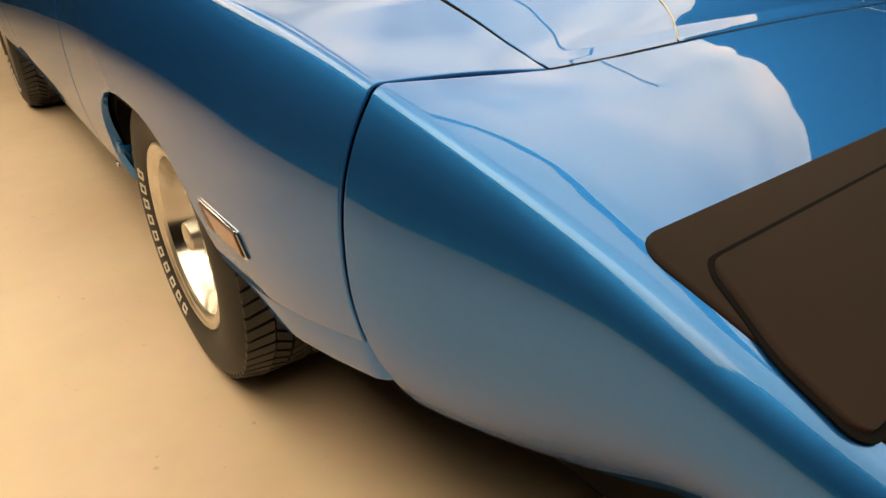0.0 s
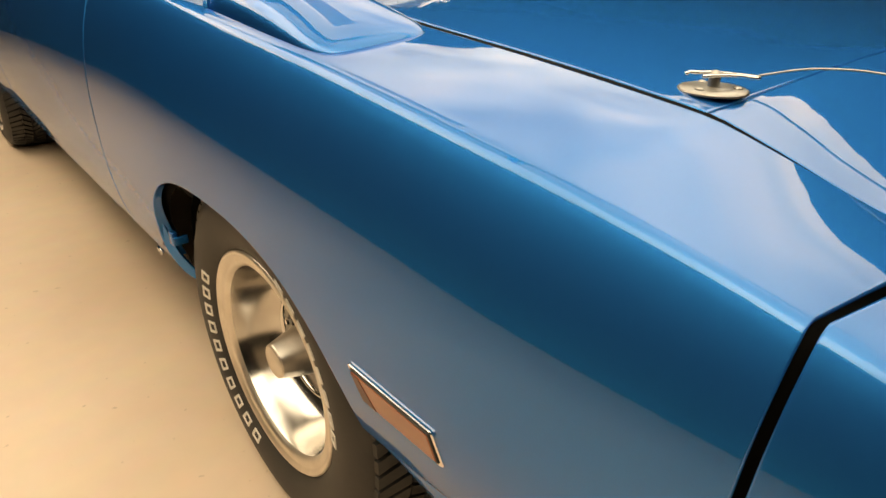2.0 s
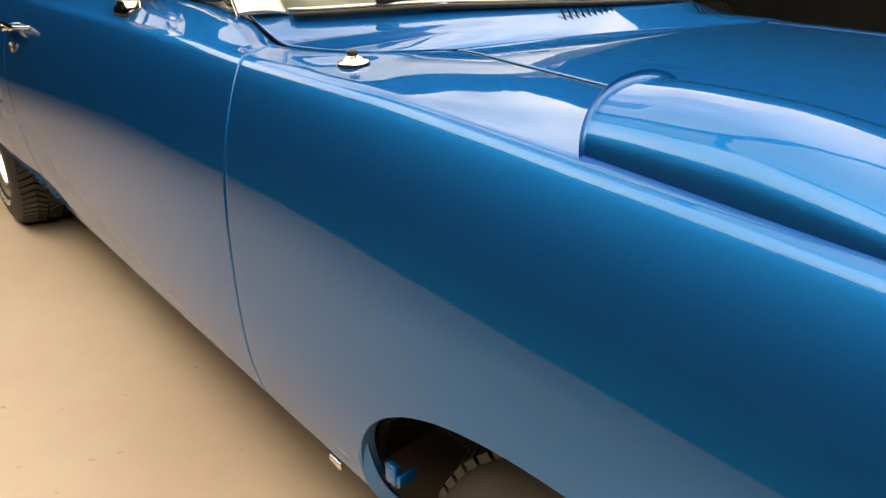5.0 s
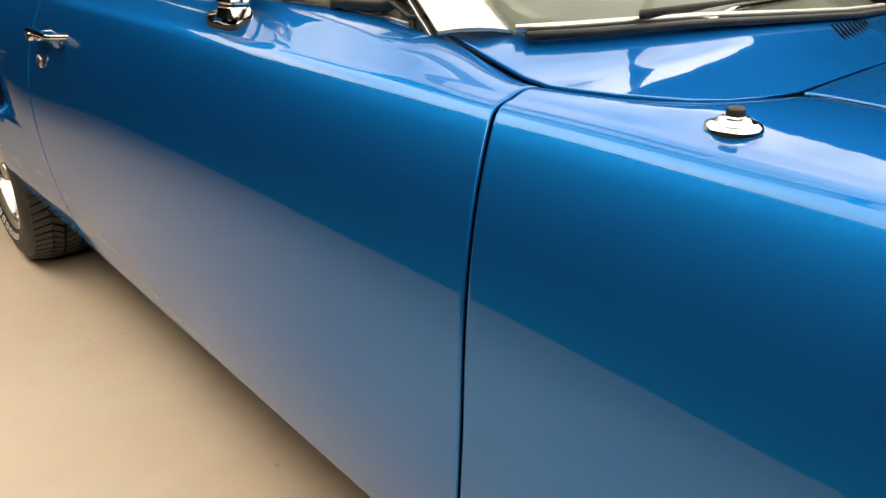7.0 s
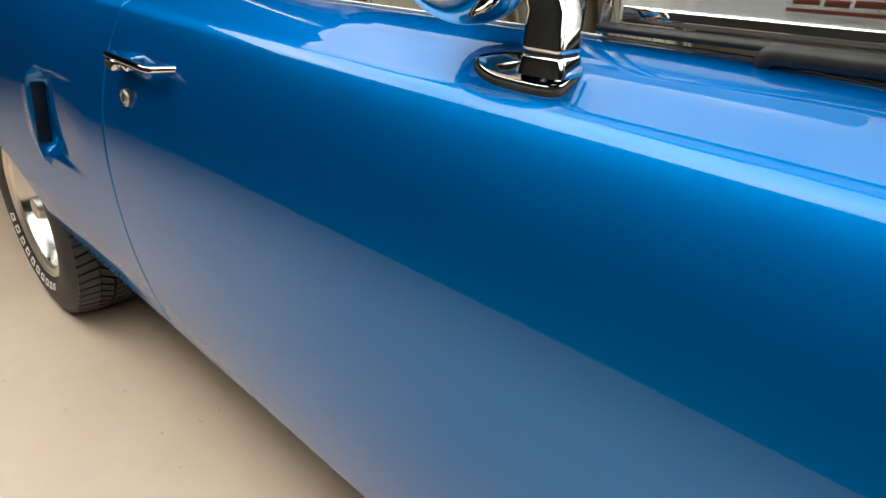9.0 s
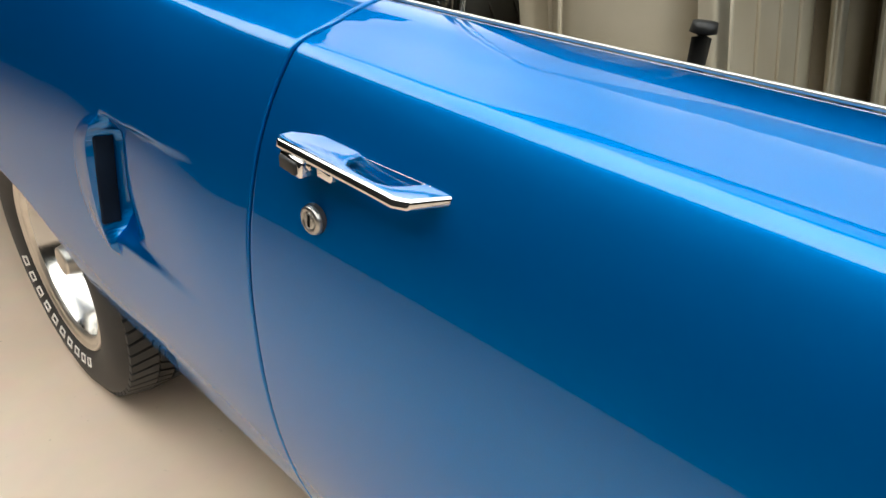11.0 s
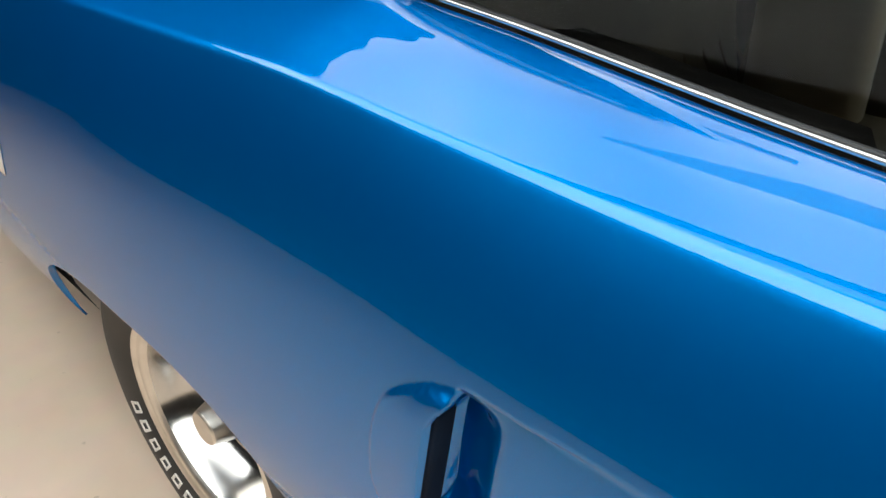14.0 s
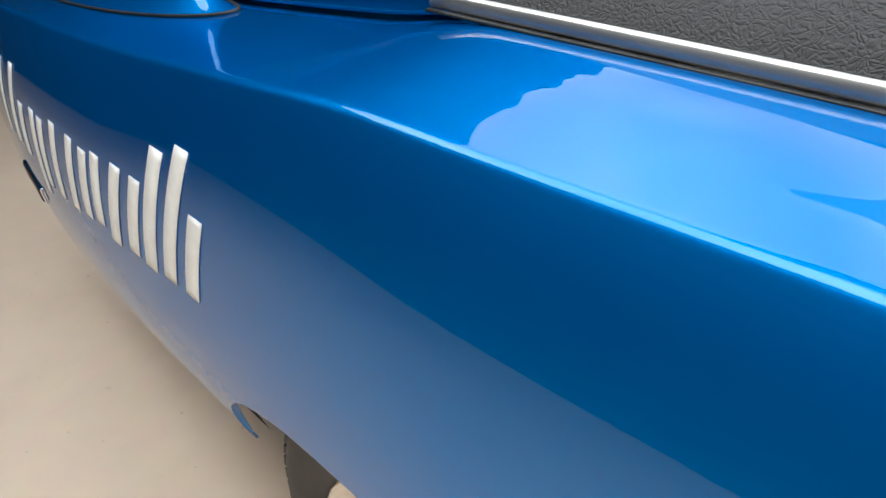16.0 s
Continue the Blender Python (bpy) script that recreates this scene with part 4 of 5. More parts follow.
def build_mirror(side):
    """Chrome mirror: a teardrop foot on a black gasket, a square neck over a dark groove, a rounded shell."""
    o = empty("door_mirror", doors[side])
    cx, cy = 0.784, 1.328
    for name, grow, z0, z1, mat, label in (("gasket", 1.0, -0.004, 0.0020, GASKET, "black rubber gasket"), ("foot", 0.95, 0.001, 0.0050, CHROME, "chrome foot")):
        verts, faces = [], []
        n = 48
        rings = ((1.0, z0), (1.0, z1 * 0.75), (0.95, z1 * 0.95), (0.80, z1), (0.0, z1 + (0.004 if name == "foot" else 0)))
        for q, h in rings:
            for k in range(n):
                a = 2 * math.pi * k / n
                c, sn = math.cos(a), math.sin(a)
                dy = 0.056 * grow * q * (c if c > 0 else math.copysign(abs(c) ** 0.45, c))
                dx = 0.019 * grow * q * math.copysign(abs(sn) ** (1.5 if c > 0 else 0.5), sn)
                x, y = cx + dx, cy + dy
                verts.append((side * x, y, fender_z(x, y) + h + 0.001))
        for r in range(len(rings) - 1):
            for k in range(n):
                faces.append((r * n + k, r * n + (k + 1) % n, (r + 1) * n + (k + 1) % n, (r + 1) * n + k))
        mesh_object(name, verts, faces, mat, o, label)
    zb = fender_z(cx, 1.296)

    def block(name, rows, mat, label):
        bm = bmesh.new()
        last = None
        for h, w, l, sx, sy in rows:
            ring = []
            for k in range(32):
                a = 2 * math.pi * k / 32
                ring.append(bm.verts.new((side * (cx + sx + w / 2 * math.copysign(abs(math.cos(a)) ** 0.35, math.cos(a))), 1.296 + sy + l / 2 * math.copysign(abs(math.sin(a)) ** 0.35, math.sin(a)), zb + h)))
            if last:
                for k in range(32):
                    bm.faces.new((last[k], last[(k + 1) % 32], ring[(k + 1) % 32], ring[k]))
            last = ring
        return part(name, bm, mat, o, label)

    block("pedestal", ((0.004, 0.042, 0.048, 0.0, 0.0), (0.010, 0.040, 0.046, 0.0, 0.0), (0.018, 0.037, 0.043, 0.0, 0.001), (0.0205, 0.034, 0.041, 0.0, 0.001), (0.0205, 0.01, 0.02, 0.0, 0.0)), CHROME, "chrome pedestal")
    block("groove", ((0.020, 0.033, 0.040, 0.0, 0.001), (0.0235, 0.033, 0.040, 0.0, 0.001)), GASKET, "dark groove")
    block("neck", ((0.0225, 0.028, 0.036, 0.0, 0.001), (0.0235, 0.036, 0.042, 0.0, 0.001), (0.027, 0.036, 0.042, 0.0, 0.002), (0.055, 0.031, 0.040, -0.005, 0.006), (0.085, 0.031, 0.040, -0.008, 0.022), (0.105, 0.028, 0.036, -0.008, 0.034)), CHROME, "square chrome neck")
    bm = bmesh.new()
    bmesh.ops.create_uvsphere(bm, u_segments=48, v_segments=28, radius=1.0)
    for v in bm.verts:
        x, y, z = v.co
        taper = 1 - 0.30 * max(-y, 0) ** 2
        v.co = (side * (cx - 0.005) + x * 0.075 * taper, 1.395 + y * 0.070, zb + 0.096 + z * 0.062 * taper)
        v.co.y = min(v.co.y, 1.440)
    part("shell", bm, CHROME, o, "rounded chrome mirror shell")
    return o


for side in (-1, 1):
    build_mirror(side)


# near-black blue of the plate that imitates shade in the scoop's slot
SLOT_SHADE = grain(material("slot_shade_dark", (0.004, 0.010, 0.022), 0.8, Specular_IOR_Level=0.15), ((0.003, 0.007, 0.016), (0.006, 0.014, 0.030)), 12, 4)
# half opaque grey-green: the colour stands in for a bright reflection on the glass
SCREEN = material("tinted_screen_with_sheen", (0.36, 0.38, 0.33), 0.04, 0.0, Transmission_Weight=0.45, IOR=1.5)


# ---- greenhouse ----
def strip_on(points, width, height, mat, name, parent, label=""):
    """A rounded moulding along points: width across, height upwards."""
    pts = [Vector(p) for p in points]
    verts, faces, n = [], [], 12
    for i, p in enumerate(pts):
        d = (pts[min(i + 1, len(pts) - 1)] - pts[max(i - 1, 0)]).normalized()
        side_v = d.cross(Vector((0, 0, 1))).normalized()
        up = side_v.cross(d)
        for k in range(n):
            a = 2 * math.pi * k / n
            c, s = math.cos(a), math.sin(a)
            verts.append(p + side_v * width / 2 * math.copysign(abs(c) ** 0.7, c) + up * height / 2 * math.copysign(abs(s) ** 0.7, s))
    for i in range(len(pts) - 1):
        for k in range(n):
            faces.append((i * n + k, i * n + (k + 1) % n, (i + 1) * n + (k + 1) % n, (i + 1) * n + k))
    faces += [tuple(range(n - 1, -1, -1)), tuple((len(pts) - 1) * n + k for k in range(n))]
    return mesh_object(name, verts, faces, mat, parent, label)


def pane(name, corners, parent, mat, label, thick=0.004):
    a, b, c, d = [Vector(p) for p in corners]
    nrm = (b - a).cross(d - a).normalized() * thick
    verts = [a, b, c, d, a + nrm, b + nrm, c + nrm, d + nrm]
    faces = [(0, 1, 2, 3), (7, 6, 5, 4), (0, 4, 5, 1), (1, 5, 6, 2), (2, 6, 7, 3), (3, 7, 4, 0)]
    ob = mesh_object(name, verts, faces, mat, parent, label, smooth=False)
    ob.visible_shadow = False
    return ob


SIDE_GLASS = material("side_window_glass", (0.42, 0.425, 0.40), 0.0, 0.0, Transmission_Weight=1.0, IOR=1.12)
ETCH = material("etched_glass", (0.05, 0.05, 0.046), 0.6)
CLEAR = material("clear_acrylic", (0.85, 0.86, 0.85), 0.12, 0.0, Transmission_Weight=0.85, IOR=1.45)
STEEL = grain(material("brushed_stainless", (0.72, 0.70, 0.67), 0.26, 1.0), ((0.66, 0.64, 0.61), (0.75, 0.73, 0.70)), 20, 5, rough=(0.22, 0.32))
PILLAR = grain(material("satin_bright_metal", (0.80, 0.77, 0.72), 0.4, 1.0), ((0.76, 0.73, 0.68), (0.83, 0.80, 0.75)), 12, 5, rough=(0.36, 0.46))
for m in (VINYL,):
    n, l, b = nodes_of(m)
    tc = n.new("ShaderNodeTexCoord")
    wr = n.new("ShaderNodeTexNoise")
    wr.inputs["Scale"].default_value, wr.inputs["Detail"].default_value = 60, 3
    l.new(tc.outputs["Object"], wr.inputs["Vector"])
    mixv = n.new("ShaderNodeMixRGB")
    mixv.inputs["Fac"].default_value = 0.02
    l.new(tc.outputs["Object"], mixv.inputs["Color1"])
    l.new(wr.outputs["Color"], mixv.inputs["Color2"])
    vo = n.new("ShaderNodeTexVoronoi")
    vo.feature = "DISTANCE_TO_EDGE"
    vo.inputs["Scale"].default_value = 210
    l.new(mixv.outputs["Color"], vo.inputs["Vector"])
    cl = n.new("ShaderNodeMapRange")
    cl.inputs["From Max"].default_value = 0.25
    l.new(vo.outputs["Distance"], cl.inputs["Value"])
    bp = n.new("ShaderNodeBump")
    bp.inputs["Strength"].default_value, bp.inputs["Distance"].default_value = 0.4, 0.0010
    l.new(cl.outputs["Result"], bp.inputs["Height"])
    l.new(bp.outputs["Normal"], b.inputs["Normal"])

ROOF_Z = 1.29
# windscreen and its stainless surround
base_row = [(x, SCREEN_Y(abs(x)), SCREEN_Z(abs(x))) for x in np.linspace(-0.675, 0.675, 41)]
strip_on([(x, y - 0.003, z + 0.004) for x, y, z in base_row], 0.015, 0.008, PILLAR, "screen_moulding", car, "bright stainless windscreen moulding")
strip_on([(x, y - 0.018, z - 0.003) for x, y, z in base_row], 0.014, 0.010, GASKET, "screen_seal", car, "black windscreen seal")
verts, faces = [], []
for i, (x, y, z) in enumerate(base_row):
    for k in range(9):
        t = k / 8
        verts.append((x * (1 - 0.17 * t), y + (1.42 - y) * t, z + (ROOF_Z - z) * t + 0.02 * math.sin(math.pi * t)))
for i in range(40):
    for k in range(8):
        faces.append((i * 9 + k, (i + 1) * 9 + k, (i + 1) * 9 + k + 1, i * 9 + k + 1))
screen = mesh_object("windscreen", verts, faces, SCREEN, car, "greenish tinted windscreen glass, pale reflection put into its colour")
screen.visible_shadow = False
sol = screen.modifiers.new("thickness", "SOLIDIFY")
sol.thickness = 0.005
for side in (-1, 1):
    # stainless pillar cover, black channel and side frames
    up = Vector((side * -0.15, 0.55, 0.355)).normalized()
    foot_o, foot_i = Vector((side * 0.732, 0.928, 0.944)), Vector((side * 0.658, 0.866, 0.946))
    grid = []
    for j in range(11):
        a, b = foot_o + up * 0.062 * j, foot_i + up * 0.062 * j
        grid.append([a.lerp(b, k / 8) + Vector((side * 0.008, -0.010, 0.006)) * math.sin(math.pi * k / 8) for k in range(9)])
    sheet("pillar_cover", [[tuple(p) for p in r] for r in grid], PILLAR, car, "bright stainless windscreen pillar cover", flip=side < 0)
    q = Vector((side * 0.717, 0.952, 0.937))
    strip_on([q + up * 0.062 * j for j in range(-1, 11)], 0.009, 0.012, GASKET, "pillar_seal", car, "black rubber pillar seal")
    q = Vector((side * 0.707, 0.985, 0.950))
    strip_on([q + up * 0.062 * j for j in range(-1, 10)], 0.007, 0.010, GASKET, "vent_frame", car, "black vent window frame")
    strip_on([q + Vector((side * 0.010, -0.012, 0.004)) + up * 0.062 * j for j in range(-1, 10)], 0.003, 0.004, CHROME, "vent_frame_edge", car, "thin bright edge")
    strip_on([(side * 0.700, y, 0.955 + 0.014 * (y > 1.0)) for y in np.linspace(0.97, 1.30, 12)], 0.030, 0.008, GASKET, "vent_sill_seal", car, "black rubber vent window seal")
    tube(bezier_row([(side * 0.710, 1.150, 0.956), (side * 0.713, 1.144, 0.964), (side * 0.713, 1.12, 0.965), (side * 0.710, 1.06, 0.965), (side * 0.706, 1.035, 0.970), (side * 0.701, 1.030, 0.992), (side * 0.695, 1.040, 1.021)], 6), [0.0085] * 25 + [0.0075] * 6 + [0.005] * 6, GASKET, "vent_seal_roll", car, "thick black rubber roll", 14)
    strip_on([(side * 0.692, y, 0.981) for y in np.linspace(1.045, 1.285, 6)], 0.006, 0.014, CHROME, "vent_glass_channel", car, "chrome channel of the vent glass")
    pane("vent_glass", [(side * 0.691, 1.03, 0.976), (side * 0.691, 1.29, 0.976), (side * 0.606, 1.33, 1.236), (side * 0.609, 1.29, 1.236)], car, CLEAR, "clear vent window glass")
    # unreadable red script on the vent glass
    for a0, a1, zz, w in ((1.075, 1.150, 1.003, 0.003), (1.08, 1.105, 1.010, 0.005), (1.108, 1.125, 1.009, 0.005), (1.128, 1.147, 1.009, 0.004)):
        bm = bmesh.new()
        box(bm, (0.0006, a1 - a0, w), (side * (0.6945 - 0.27 * (zz - 0.983)), (a0 + a1) / 2, zz - 0.007), bevel=0.0002, segments=1)
        part("script_bar", bm, BRICKRED, car, "faded red marking")
    for yy in (1.300, 1.328):
        strip_on([(side * (0.701 - 0.33 * h), yy + 0.13 * h, 0.948 + h) for h in np.linspace(0, 0.30, 5)], 0.010, 0.014, STEEL, "vent_divider", car, "bright vertical window divider")
    # sill mouldings
    strip_on([(side * (INNER_X(y) - 0.0005), y, INNER_Z(y) - 0.001) for y in np.linspace(1.0, 2.090, 40)], 0.0045, 0.004, PILLAR, "sill_moulding", doors[side], "thin bright sill moulding")
    q_run = [(side * (INNER_X(y) - 0.001), y, INNER_Z(y) + 0.002) for y in np.linspace(2.075, 2.62, 24)]
    q_run += [tuple(p) for p in bezier_row([(side * 0.699, 2.635, 1.012), (side * 0.690, 2.662, 1.021), (side * 0.676, 2.672, 1.037), (side * 0.657, 2.664, 1.064), (side * 0.618, 2.63, 1.127), (side * 0.561, 2.56, 1.223)], 5)]
    strip_on(q_run, 0.004, 0.004, PILLAR, "quarter_window_moulding", car, "bright quarter window moulding")
    strip_on([(p[0] - side * 0.008, p[1] - 0.002, p[2] + 0.001) for p in q_run], 0.010, 0.004, GASKET, "quarter_window_seal", car, "black quarter window seal")
    pane("quarter_glass", [(side * 0.701, 2.03, 0.952), (side * 0.692, 2.67, 0.991), (side * 0.539, 2.56, 1.262), (side * 0.539, 2.06, 1.262)], car, SIDE_GLASS, "tinted quarter window glass")
    for y0, z0, w, h in ((2.093, 0.9905, 0.012, 0.0012), (2.093, 0.9865, 0.018, 0.0012), (2.099, 0.981, 0.007, 0.006), (2.087, 0.981, 0.007, 0.006), (2.093, 0.974, 0.020, 0.0012), (2.093, 0.971, 0.016, 0.0012)):
        bm = bmesh.new()
        box(bm, (0.0006, w, h), (side * (0.7035 - 0.50 * (z0 - 0.952)), y0, z0))
        part("etched_mark", bm, ETCH, car, "faint grey etched mark on the glass", smooth=False)
    strip_on([(side * (0.703 - 0.15 * h), 2.036 + 0.13 * h, 0.948 + h) for h in np.linspace(0, 0.30, 5)], 0.012, 0.012, STEEL, "glass_edge_frame", car, "bright vertical glass edge")
    strip_on([(side * (0.705 - 0.15 * h), 2.015 + 0.13 * h, 0.948 + h) for h in np.linspace(0, 0.30, 5)], 0.006, 0.010, CLEAR, "glass_edge", car, "clear glass edge")
    # roof side and rear pillar in grained vinyl, with the mouldings at its foot
    grid = []
    for j in range(31):
        t = j / 30
        foot = Vector((side * (0.705 + 0.014 * t), 2.690 + 0.40 * t, 1.024 + 0.004 * t))
        head = Vector((side * 0.500, 2.30 + 0.42 * t, ROOF_Z))
        grid.append([tuple(foot.lerp(head, k / 14) + Vector((side * 0.044, 0, -0.047)) * math.sin(math.pi * k / 14)) for k in range(15)])
    sheet("roof_pillar", grid, VINYL, car, "black grained vinyl roof pillar", flip=side < 0)
    foot_run = [(side * (0.716 + 0.014 * t), 2.694 + 0.40 * t, 1.022 + 0.004 * t) for t in np.linspace(0, 1, 16)]
    strip_on(foot_run, 0.010, 0.016, PILLAR, "pillar_foot_moulding", car, "bright stainless moulding at the vinyl's edge")
    strip_on([(x - side * -0.006, y, z - 0.0095) for x, y, z in foot_run], 0.008, 0.004, GASKET, "pillar_foot_seal", car, "dark seal under the moulding")
    strip_on(bezier_row([(side * 0.719, 2.690, 1.011), (side * 0.714, 2.684, 1.027), (side * 0.701, 2.678, 1.048), (side * 0.681, 2.664, 1.076), (side * 0.637, 2.62, 1.138), (side * 0.539, 2.45, 1.262)], 6), 0.013, 0.015, PILLAR, "pillar_front_moulding", car, "curved bright moulding round the window")
    bm = bmesh.new()
    box(bm, (0.02, 0.020, 0.016), (side * 0.700, 2.672, 1.020), bevel=0.004)
    part("corner_screw_plate", bm, SATIN, car, "small metal corner plate with a screw")
grid = [[(x, y, ROOF_Z + 0.035 * (1 - (x / 0.52) ** 2) - 0.02 * ((y - 2.0) / 0.75) ** 2) for x in np.linspace(-0.52, 0.52, 25)] for y in np.linspace(1.36, 2.74, 25)]
sheet("roof", grid, VINYL, car, "black grained vinyl roof", flip=True)
grid = [[(x * (1 + 0.35 * t), 2.70 + 0.70 * t, ROOF_Z + 0.012 - 0.325 * t + 0.03 * (1 - (x / 0.50) ** 2) * (1 - t) + 0.012 * math.sin(math.pi * t)) for x in np.linspace(-0.50, 0.50, 21)] for t in np.linspace(0, 1, 17)]
sheet("rear_window_surround", grid, BLUE, car, "", flip=True)
grid = [[(x, y, INNER_Z(y) + 0.004 + 0.02 * (1 - (x / 0.74) ** 2)) for x in [INNER_X(y) * u * 0.995 for u in np.linspace(-1, 1, 25)]] for y in np.linspace(3.06, 4.33, 40)]
sheet("rear_deck", grid, BLUE, car, "", flip=True)
# louvre slots in the cowl ahead of the windscreen
for x0 in (-0.20, 0.30):
    for k in range(9):
        pts = [(x0 + 0.022 * k + 0.010 * q, 0.632 + 0.017 * q, top_z(0.3, 0.57) + 0.0068 + 0.0115 * q) for q in range(4)]
        strip_on(pts, 0.004, 0.002, DARK, "cowl_louvre", car, "dark air louvre")
# wiper
tube([(-0.46, 0.745, 0.957), (-0.36, 0.752, 0.972), (-0.10, 0.752, 0.985)], [0.004, 0.0035, 0.003], CHROME, "wiper_arm", car, "chrome wiper arm", 8)
strip_on([(-0.555, 0.777, 0.968), (-0.33, 0.770, 0.978), (-0.11, 0.765, 0.988)], 0.008, 0.010, GASKET, "wiper_blade", car, "black wiper blade")


def build_wing():
    wing = empty("rear_wing", car)
    for side in (-1, 1):
        grid = []
        for j in range(23):
            t = j / 22
            h = 0.42 * t**1.6
            flare = math.exp(-h / 0.035)
            cy, ly = 3.80 + 0.30 * h / 0.42, 0.30 - 0.10 * t + 0.045 * flare
            wx = 0.022 + 0.042 * flare
            ring = []
            for k in range(41):
                a = 2 * math.pi * k / 40
                y = cy + ly * math.cos(a)
                x = 0.740 + wx * math.sin(a)
                zb = fender_z(x, min(y, 4.3)) if t < 0.999 else 0
                ring.append((side * x, y, fender_z(x, min(y, 4.3)) + 0.002 + h))
            grid.append(ring)
        verts = [p for r in grid for p in r]
        faces = [(i * 41 + k, i * 41 + k + 1, (i + 1) * 41 + k + 1, (i + 1) * 41 + k) for i in range(22) for k in range(40)]
        mesh_object("upright", verts, faces, BLUE, wing, "")
        strip_on([(side * (0.740 + 0.066 * math.sin(2 * math.pi * k / 60)), 3.80 + 0.347 * math.cos(2 * math.pi * k / 60), fender_z(0.740 + 0.066 * math.sin(2 * math.pi * k / 60), 3.80 + 0.347 * math.cos(2 * math.pi * k / 60)) + 0.002) for k in range(61)], 0.006, 0.005, GASKET, "foot_seal", wing, "black seal round the foot")
    grid = []
    for j in range(21):
        x = -0.80 + 1.6 * j / 20
        grid.append([(x, 4.12 + 0.16 * math.cos(a), 1.33 + 0.018 * math.sin(a)) for a in np.linspace(0, 2 * math.pi, 25)])
    mesh_object("wing_blade", [p for r in grid for p in r], [(i * 25 + k, i * 25 + k + 1, (i + 1) * 25 + k + 1, (i + 1) * 25 + k) for i in range(20) for k in range(24)], BLUE, wing, "")


build_wing()


# ---- white emblem on the quarter panel: plain upright shapes ----
def build_emblem(side):
    o = empty("side_emblem", car)
    o["label"] = "white emblem of plain upright shapes"

    def stroke(y_low, y_high, z0, z1, w):
        pts = [(y_low - w / 2, z0), (y_low + w / 2, z0), (y_high + w / 2, z1), (y_high - w / 2, z1)]
        ring = []
        n = 14
        verts, faces = [], []
        for k in range(n + 1):
            t = k / n
            yc, z = y_low + (y_high - y_low) * t, z0 + (z1 - z0) * t
            cut = 0.0
            for d in (-w / 2, 0.0, w / 2):
                y = yc + d
                verts.append((side * (flank_x(y, z) + 0.0012), y, z))
        for k in range(n):
            for i in range(2):
                faces.append((k * 3 + i, k * 3 + i + 1, (k + 1) * 3 + i + 1, (k + 1) * 3 + i))
        ob = mesh_object("emblem_bar", verts, faces, WHITE, o, "")
        so = ob.modifiers.new("thickness", "SOLIDIFY")
        so.thickness, so.offset = 0.0008, 0.0

    for y0, y1, z0, z1, w in (
        (3.275, 3.250, 0.687, 0.800, 0.030), (3.331, 3.286, 0.684, 0.866, 0.031), (3.386, 3.345, 0.675, 0.848, 0.033),
        (3.436, 3.403, 0.676, 0.794, 0.030), (3.500, 3.462, 0.664, 0.792, 0.031), (3.550, 3.532, 0.674, 0.786, 0.030), (3.602, 3.580, 0.664, 0.778, 0.030),
        (3.665, 3.636, 0.652, 0.780, 0.028), (3.744, 3.716, 0.640, 0.778, 0.028), (3.822, 3.790, 0.632, 0.764, 0.030),
        (3.872, 3.838, 0.600, 0.766, 0.028), (3.948, 3.918, 0.650, 0.756, 0.030), (4.010, 3.966, 0.655, 0.812, 0.028), (4.095, 4.060, 0.650, 0.805, 0.030),
    ):
        stroke(y0, y1, z0, z1, w)


build_emblem(-1)


# ---- cabin ----
bm = bmesh.new()
box(bm, (1.30, 2.1, 0.03), (0, 1.9, 0.50))
part("cabin_floor", bm, WELL, car, "dark carpeted cabin floor", smooth=False)
bm = bmesh.new()
box(bm, (1.38, 0.25, 0.30), (0, 0.93, 0.78), bevel=0.05, segments=4)
part("dashboard", bm, VINYL, car, "black padded dashboard")


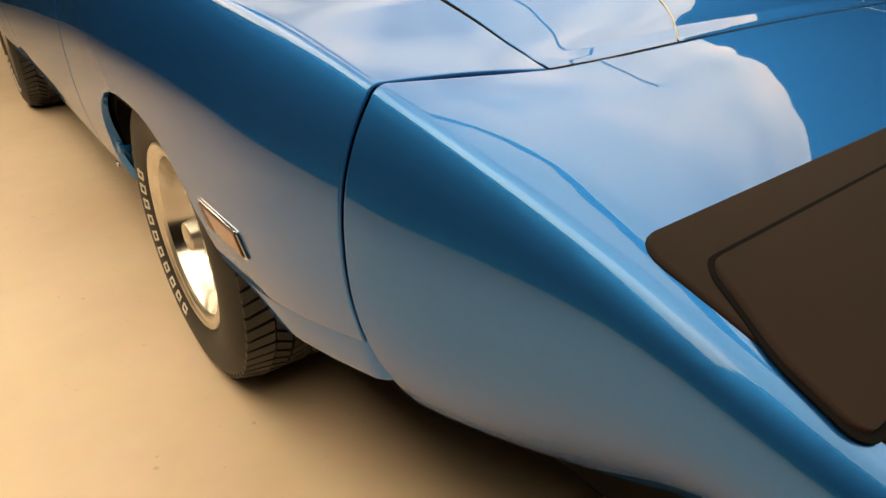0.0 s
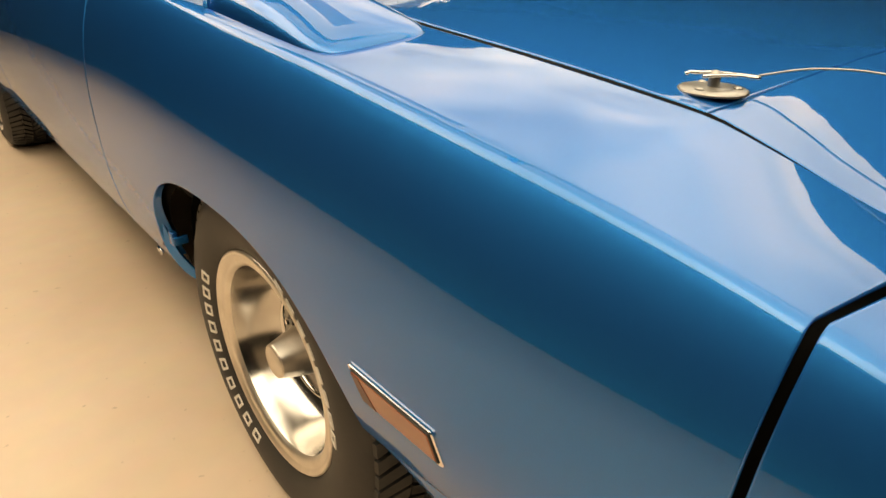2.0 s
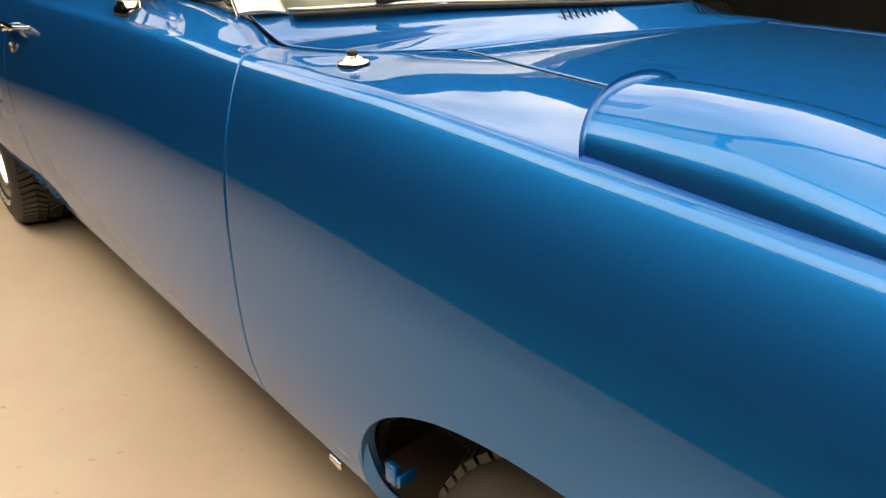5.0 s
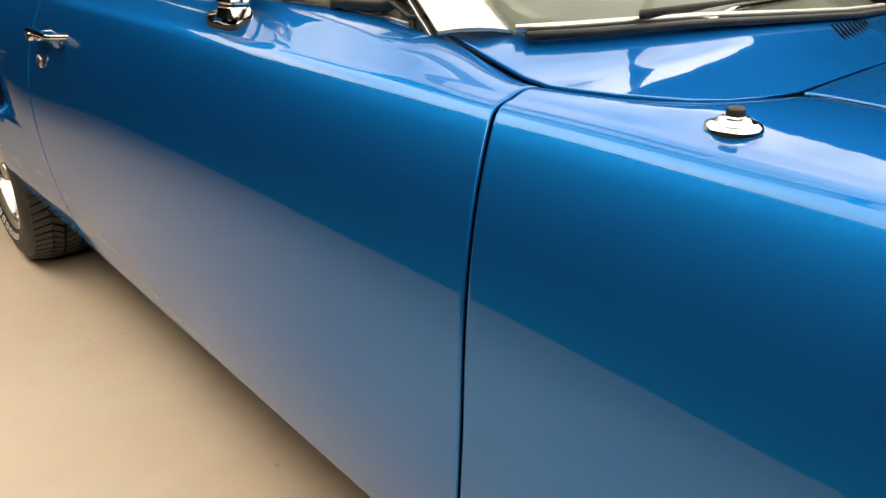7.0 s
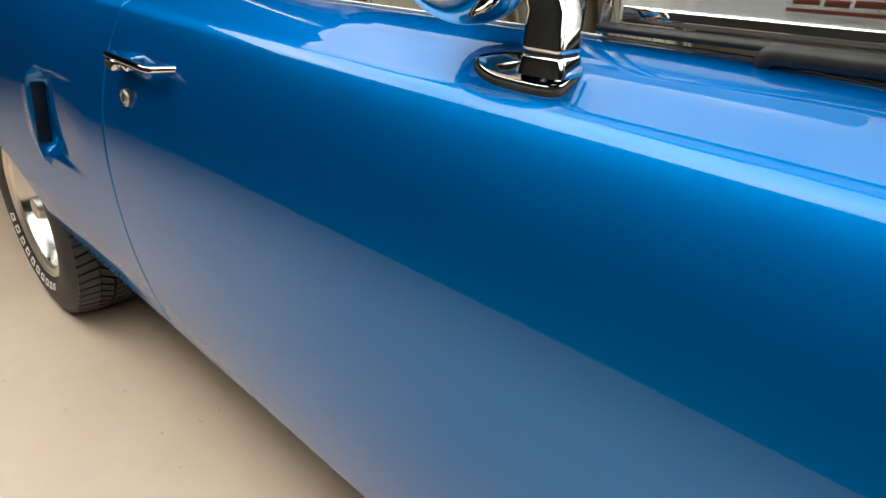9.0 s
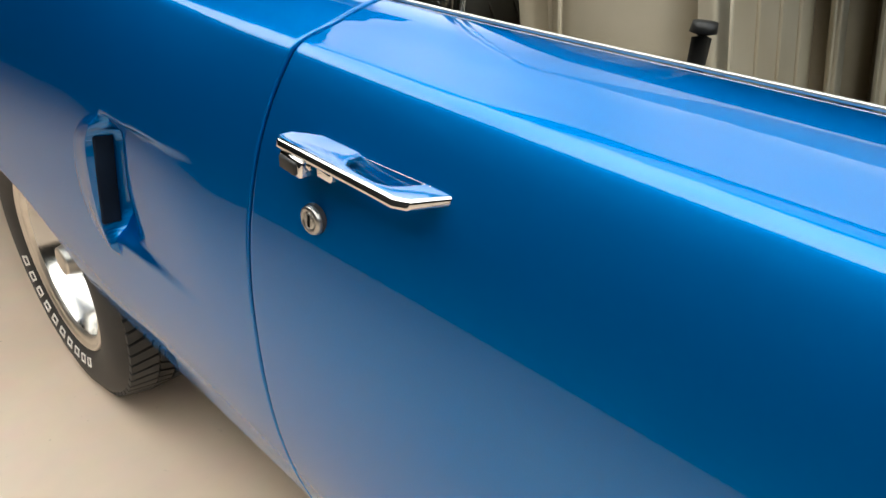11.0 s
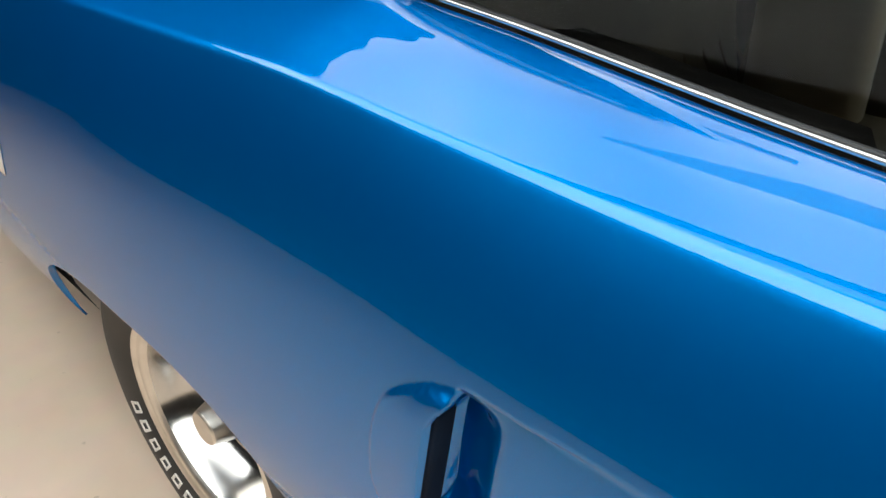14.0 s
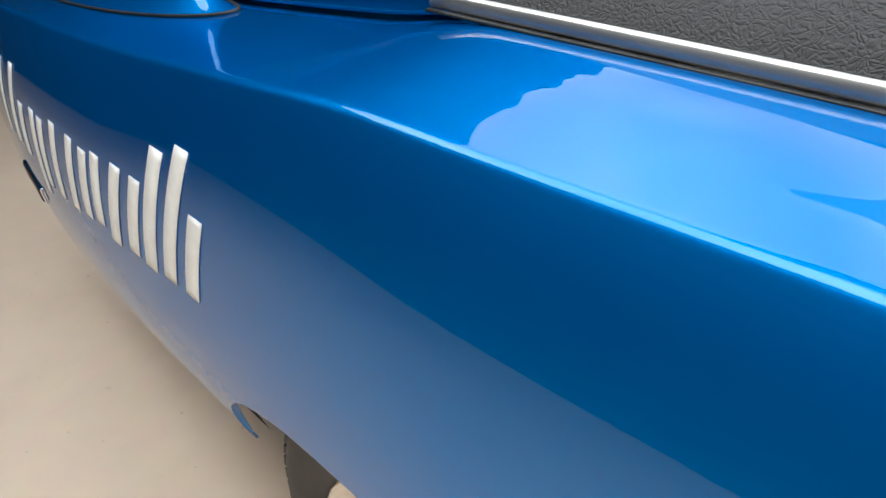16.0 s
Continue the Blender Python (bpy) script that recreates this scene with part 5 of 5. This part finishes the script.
def build_seat(x, name="front_seat"):
    seat = empty(name, car)
    lean = Matrix.Translation((x, 1.83, 0.60)) @ Matrix.Rotation(radians(-14), 4, "X")

    def cushion(nm, w, h, d, at, pleats, mat, label, axis="y"):
        grid = []
        n, m = 45, 15
        verts, faces = [], []
        bm = bmesh.new()
        box(bm, (w, d, h), (0, 0, 0), bevel=min(d, h) * 0.42, segments=5)
        if pleats:
            bmesh.ops.subdivide_edges(bm, edges=[e for e in bm.edges if e.calc_length() > 0.08], cuts=24, use_grid_fill=True)
            for v in bm.verts:
                u = v.co.x / (w / 2)
                if abs(u) < 0.62:
                    v.co.y += (-1 if v.co.y > 0 else 1) * 0.006 * abs(math.cos(u * math.pi * 4.5)) ** 6
        bm.transform(at)
        return part(nm, bm, mat, seat, label)

    cushion("backrest", 0.50, 0.62, 0.15, lean @ Matrix.Translation((0, 0, 0.24)), False, CREAM, "pleated cream vinyl backrest")
    for sx in (-1, 1):
        cushion("bolster", 0.07, 0.60, 0.18, lean @ Matrix.Translation((sx * 0.225, -0.01, 0.235)), False, CREAM, "cream side bolster")
        tube([lean @ Vector((sx * 0.19, -0.098, -0.05 + 0.1 * k)) for k in range(6)], 0.004, CREAM, "piping", seat, "")
    for sx in (-0.12, -0.04, 0.04, 0.12):
        tube([lean @ Vector((sx, -0.076, -0.04 + 0.1 * k)) for k in range(6)], 0.003, CREAM, "pleat_welt", seat, "")
    for sx in (-1, 1):
        tube([lean @ Vector((sx * 0.2605, 0.035 + 0.010 * math.sin(k * 0.7), -0.05 + 0.1 * k)) for k in range(6)], 0.0025, CREAM, "stitched_seam", seat, "")
    cushion("seat_cushion", 0.52, 0.16, 0.52, Matrix.Translation((x, 1.56, 0.62)), True, CREAM, "cream vinyl seat cushion")
    cushion("seat_shell", 0.46, 0.56, 0.05, lean @ Matrix.Translation((0, 0.075, 0.20)), False, CREAM, "cream back panel")
    return seat


build_seat(-0.365)
build_seat(0.40)
tube([(-0.672, 1.798, 0.88), (-0.669, 1.800, 0.95), (-0.667, 1.802, 0.976), (-0.667, 1.802, 0.980), (-0.667, 1.802, 0.988)], [0.0075, 0.007, 0.0075, 0.0105, 0.0095], GASKET, "belt_stalk", car, "black belt stalk with a flared top", 14)
bench = empty("rear_bench", car)
bm = bmesh.new()
box(bm, (1.24, 0.18, 0.52), (0, 2.78, 0.74), Matrix.Rotation(radians(-18), 4, "X"), bevel=0.07, segments=5)
part("backrest", bm, BROWN, bench, "dark brown vinyl rear backrest")
bm = bmesh.new()
box(bm, (1.24, 0.48, 0.18), (0, 2.48, 0.60), bevel=0.07, segments=5)
part("seat_cushion", bm, BROWN, bench, "dark brown vinyl rear cushion")
for x in (0.5,):
    bm = bmesh.new()
    box(bm, (0.16, 0.26, 0.46), (x, 2.51, 0.77), Matrix.Rotation(radians(-8), 4, "X"), bevel=0.06, segments=5)
    part("side_bolster", bm, CREAM, bench, "cream vinyl side bolster")
for k in range(-5, 6):
    tube([(k * 0.11, 2.665 + 0.05 * q, 0.74 + 0.075 * q) for q in range(4)], 0.004, BROWN, "pleat_welt", bench, "", 8)
for side in (-1, 1):
    for name, mat, y0, y1, label in (("inner_door_panel", BROWN, 0.95, 2.09, "olive brown vinyl inner door panel"), ("inner_quarter_panel", BROWN, 2.10, 2.72, "dark brown vinyl inner quarter panel")):
        grid = []
        for j in range(21):
            y = y0 + (y1 - y0) * j / 20
            grid.append([(side * (INNER_X(y) - 0.012 - 0.028 * (k / 9) ** 0.4), y, INNER_Z(y) - 0.012 - 0.43 * k / 9) for k in range(10)])
        sheet(name, grid, mat, car, label, flip=side > 0)
    bm = bmesh.new()
    box(bm, (0.06, 0.32, 0.06), (side * 0.63, 1.75, 0.78), bevel=0.018, segments=3)
    part("armrest", bm, BROWN, car, "olive brown vinyl armrest")
    strip_on([(side * 0.652, y, 0.89) for y in np.linspace(1.2, 2.5, 8)], 0.006, 0.016, CHROME, "panel_strip", car, "bright strip on the door panel")
for side in (-1, 1):
    # dark plate added as shade at the rear end of the quarter panel's scoop
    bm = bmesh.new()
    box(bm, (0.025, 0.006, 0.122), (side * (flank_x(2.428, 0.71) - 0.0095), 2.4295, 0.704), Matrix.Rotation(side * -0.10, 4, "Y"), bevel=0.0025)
    part("scoop_duct", bm, SLOT_SHADE, car, "black plate standing for the shade in the air scoop's slot")

# closing panels of tail and nose tip
def end_panel(name, y, lean):
    half = section(y, LOW_Z(y), 20, 1, inner=False) + [(SHOULDER_X(y) - 0.006, SHOULDER_Z(y))]
    grid = [[(x * u if x * u < 0 else spread(x * u), y + lean * (1 - u * u), z) for u in np.linspace(-1, 1, 15)] for x, z in half]
    sheet(name, grid, BLUE, car, "", flip=lean < 0)


end_panel("tail_panel", 4.345, 0.02)
end_panel("nose_tip", -1.748, -0.03)

# the far side of the body lies a little wider than the near one
for ob in car.children:
    reach = [v.co.x for v in ob.data.vertices] if ob.type == "MESH" else [ob.location.x] + [v.co.x for c in ob.children if c.type == "MESH" for v in c.data.vertices if ob.location.x == 0]
    if reach and (min(reach) > 0.25 or (ob.type != "MESH" and ob.location.x > 0.25) or (ob.location.x == 0 and ob.type != "MESH" and min(reach[1:] or [0]) > 0.25)):
        ob.location.x += FAR_SHIFT
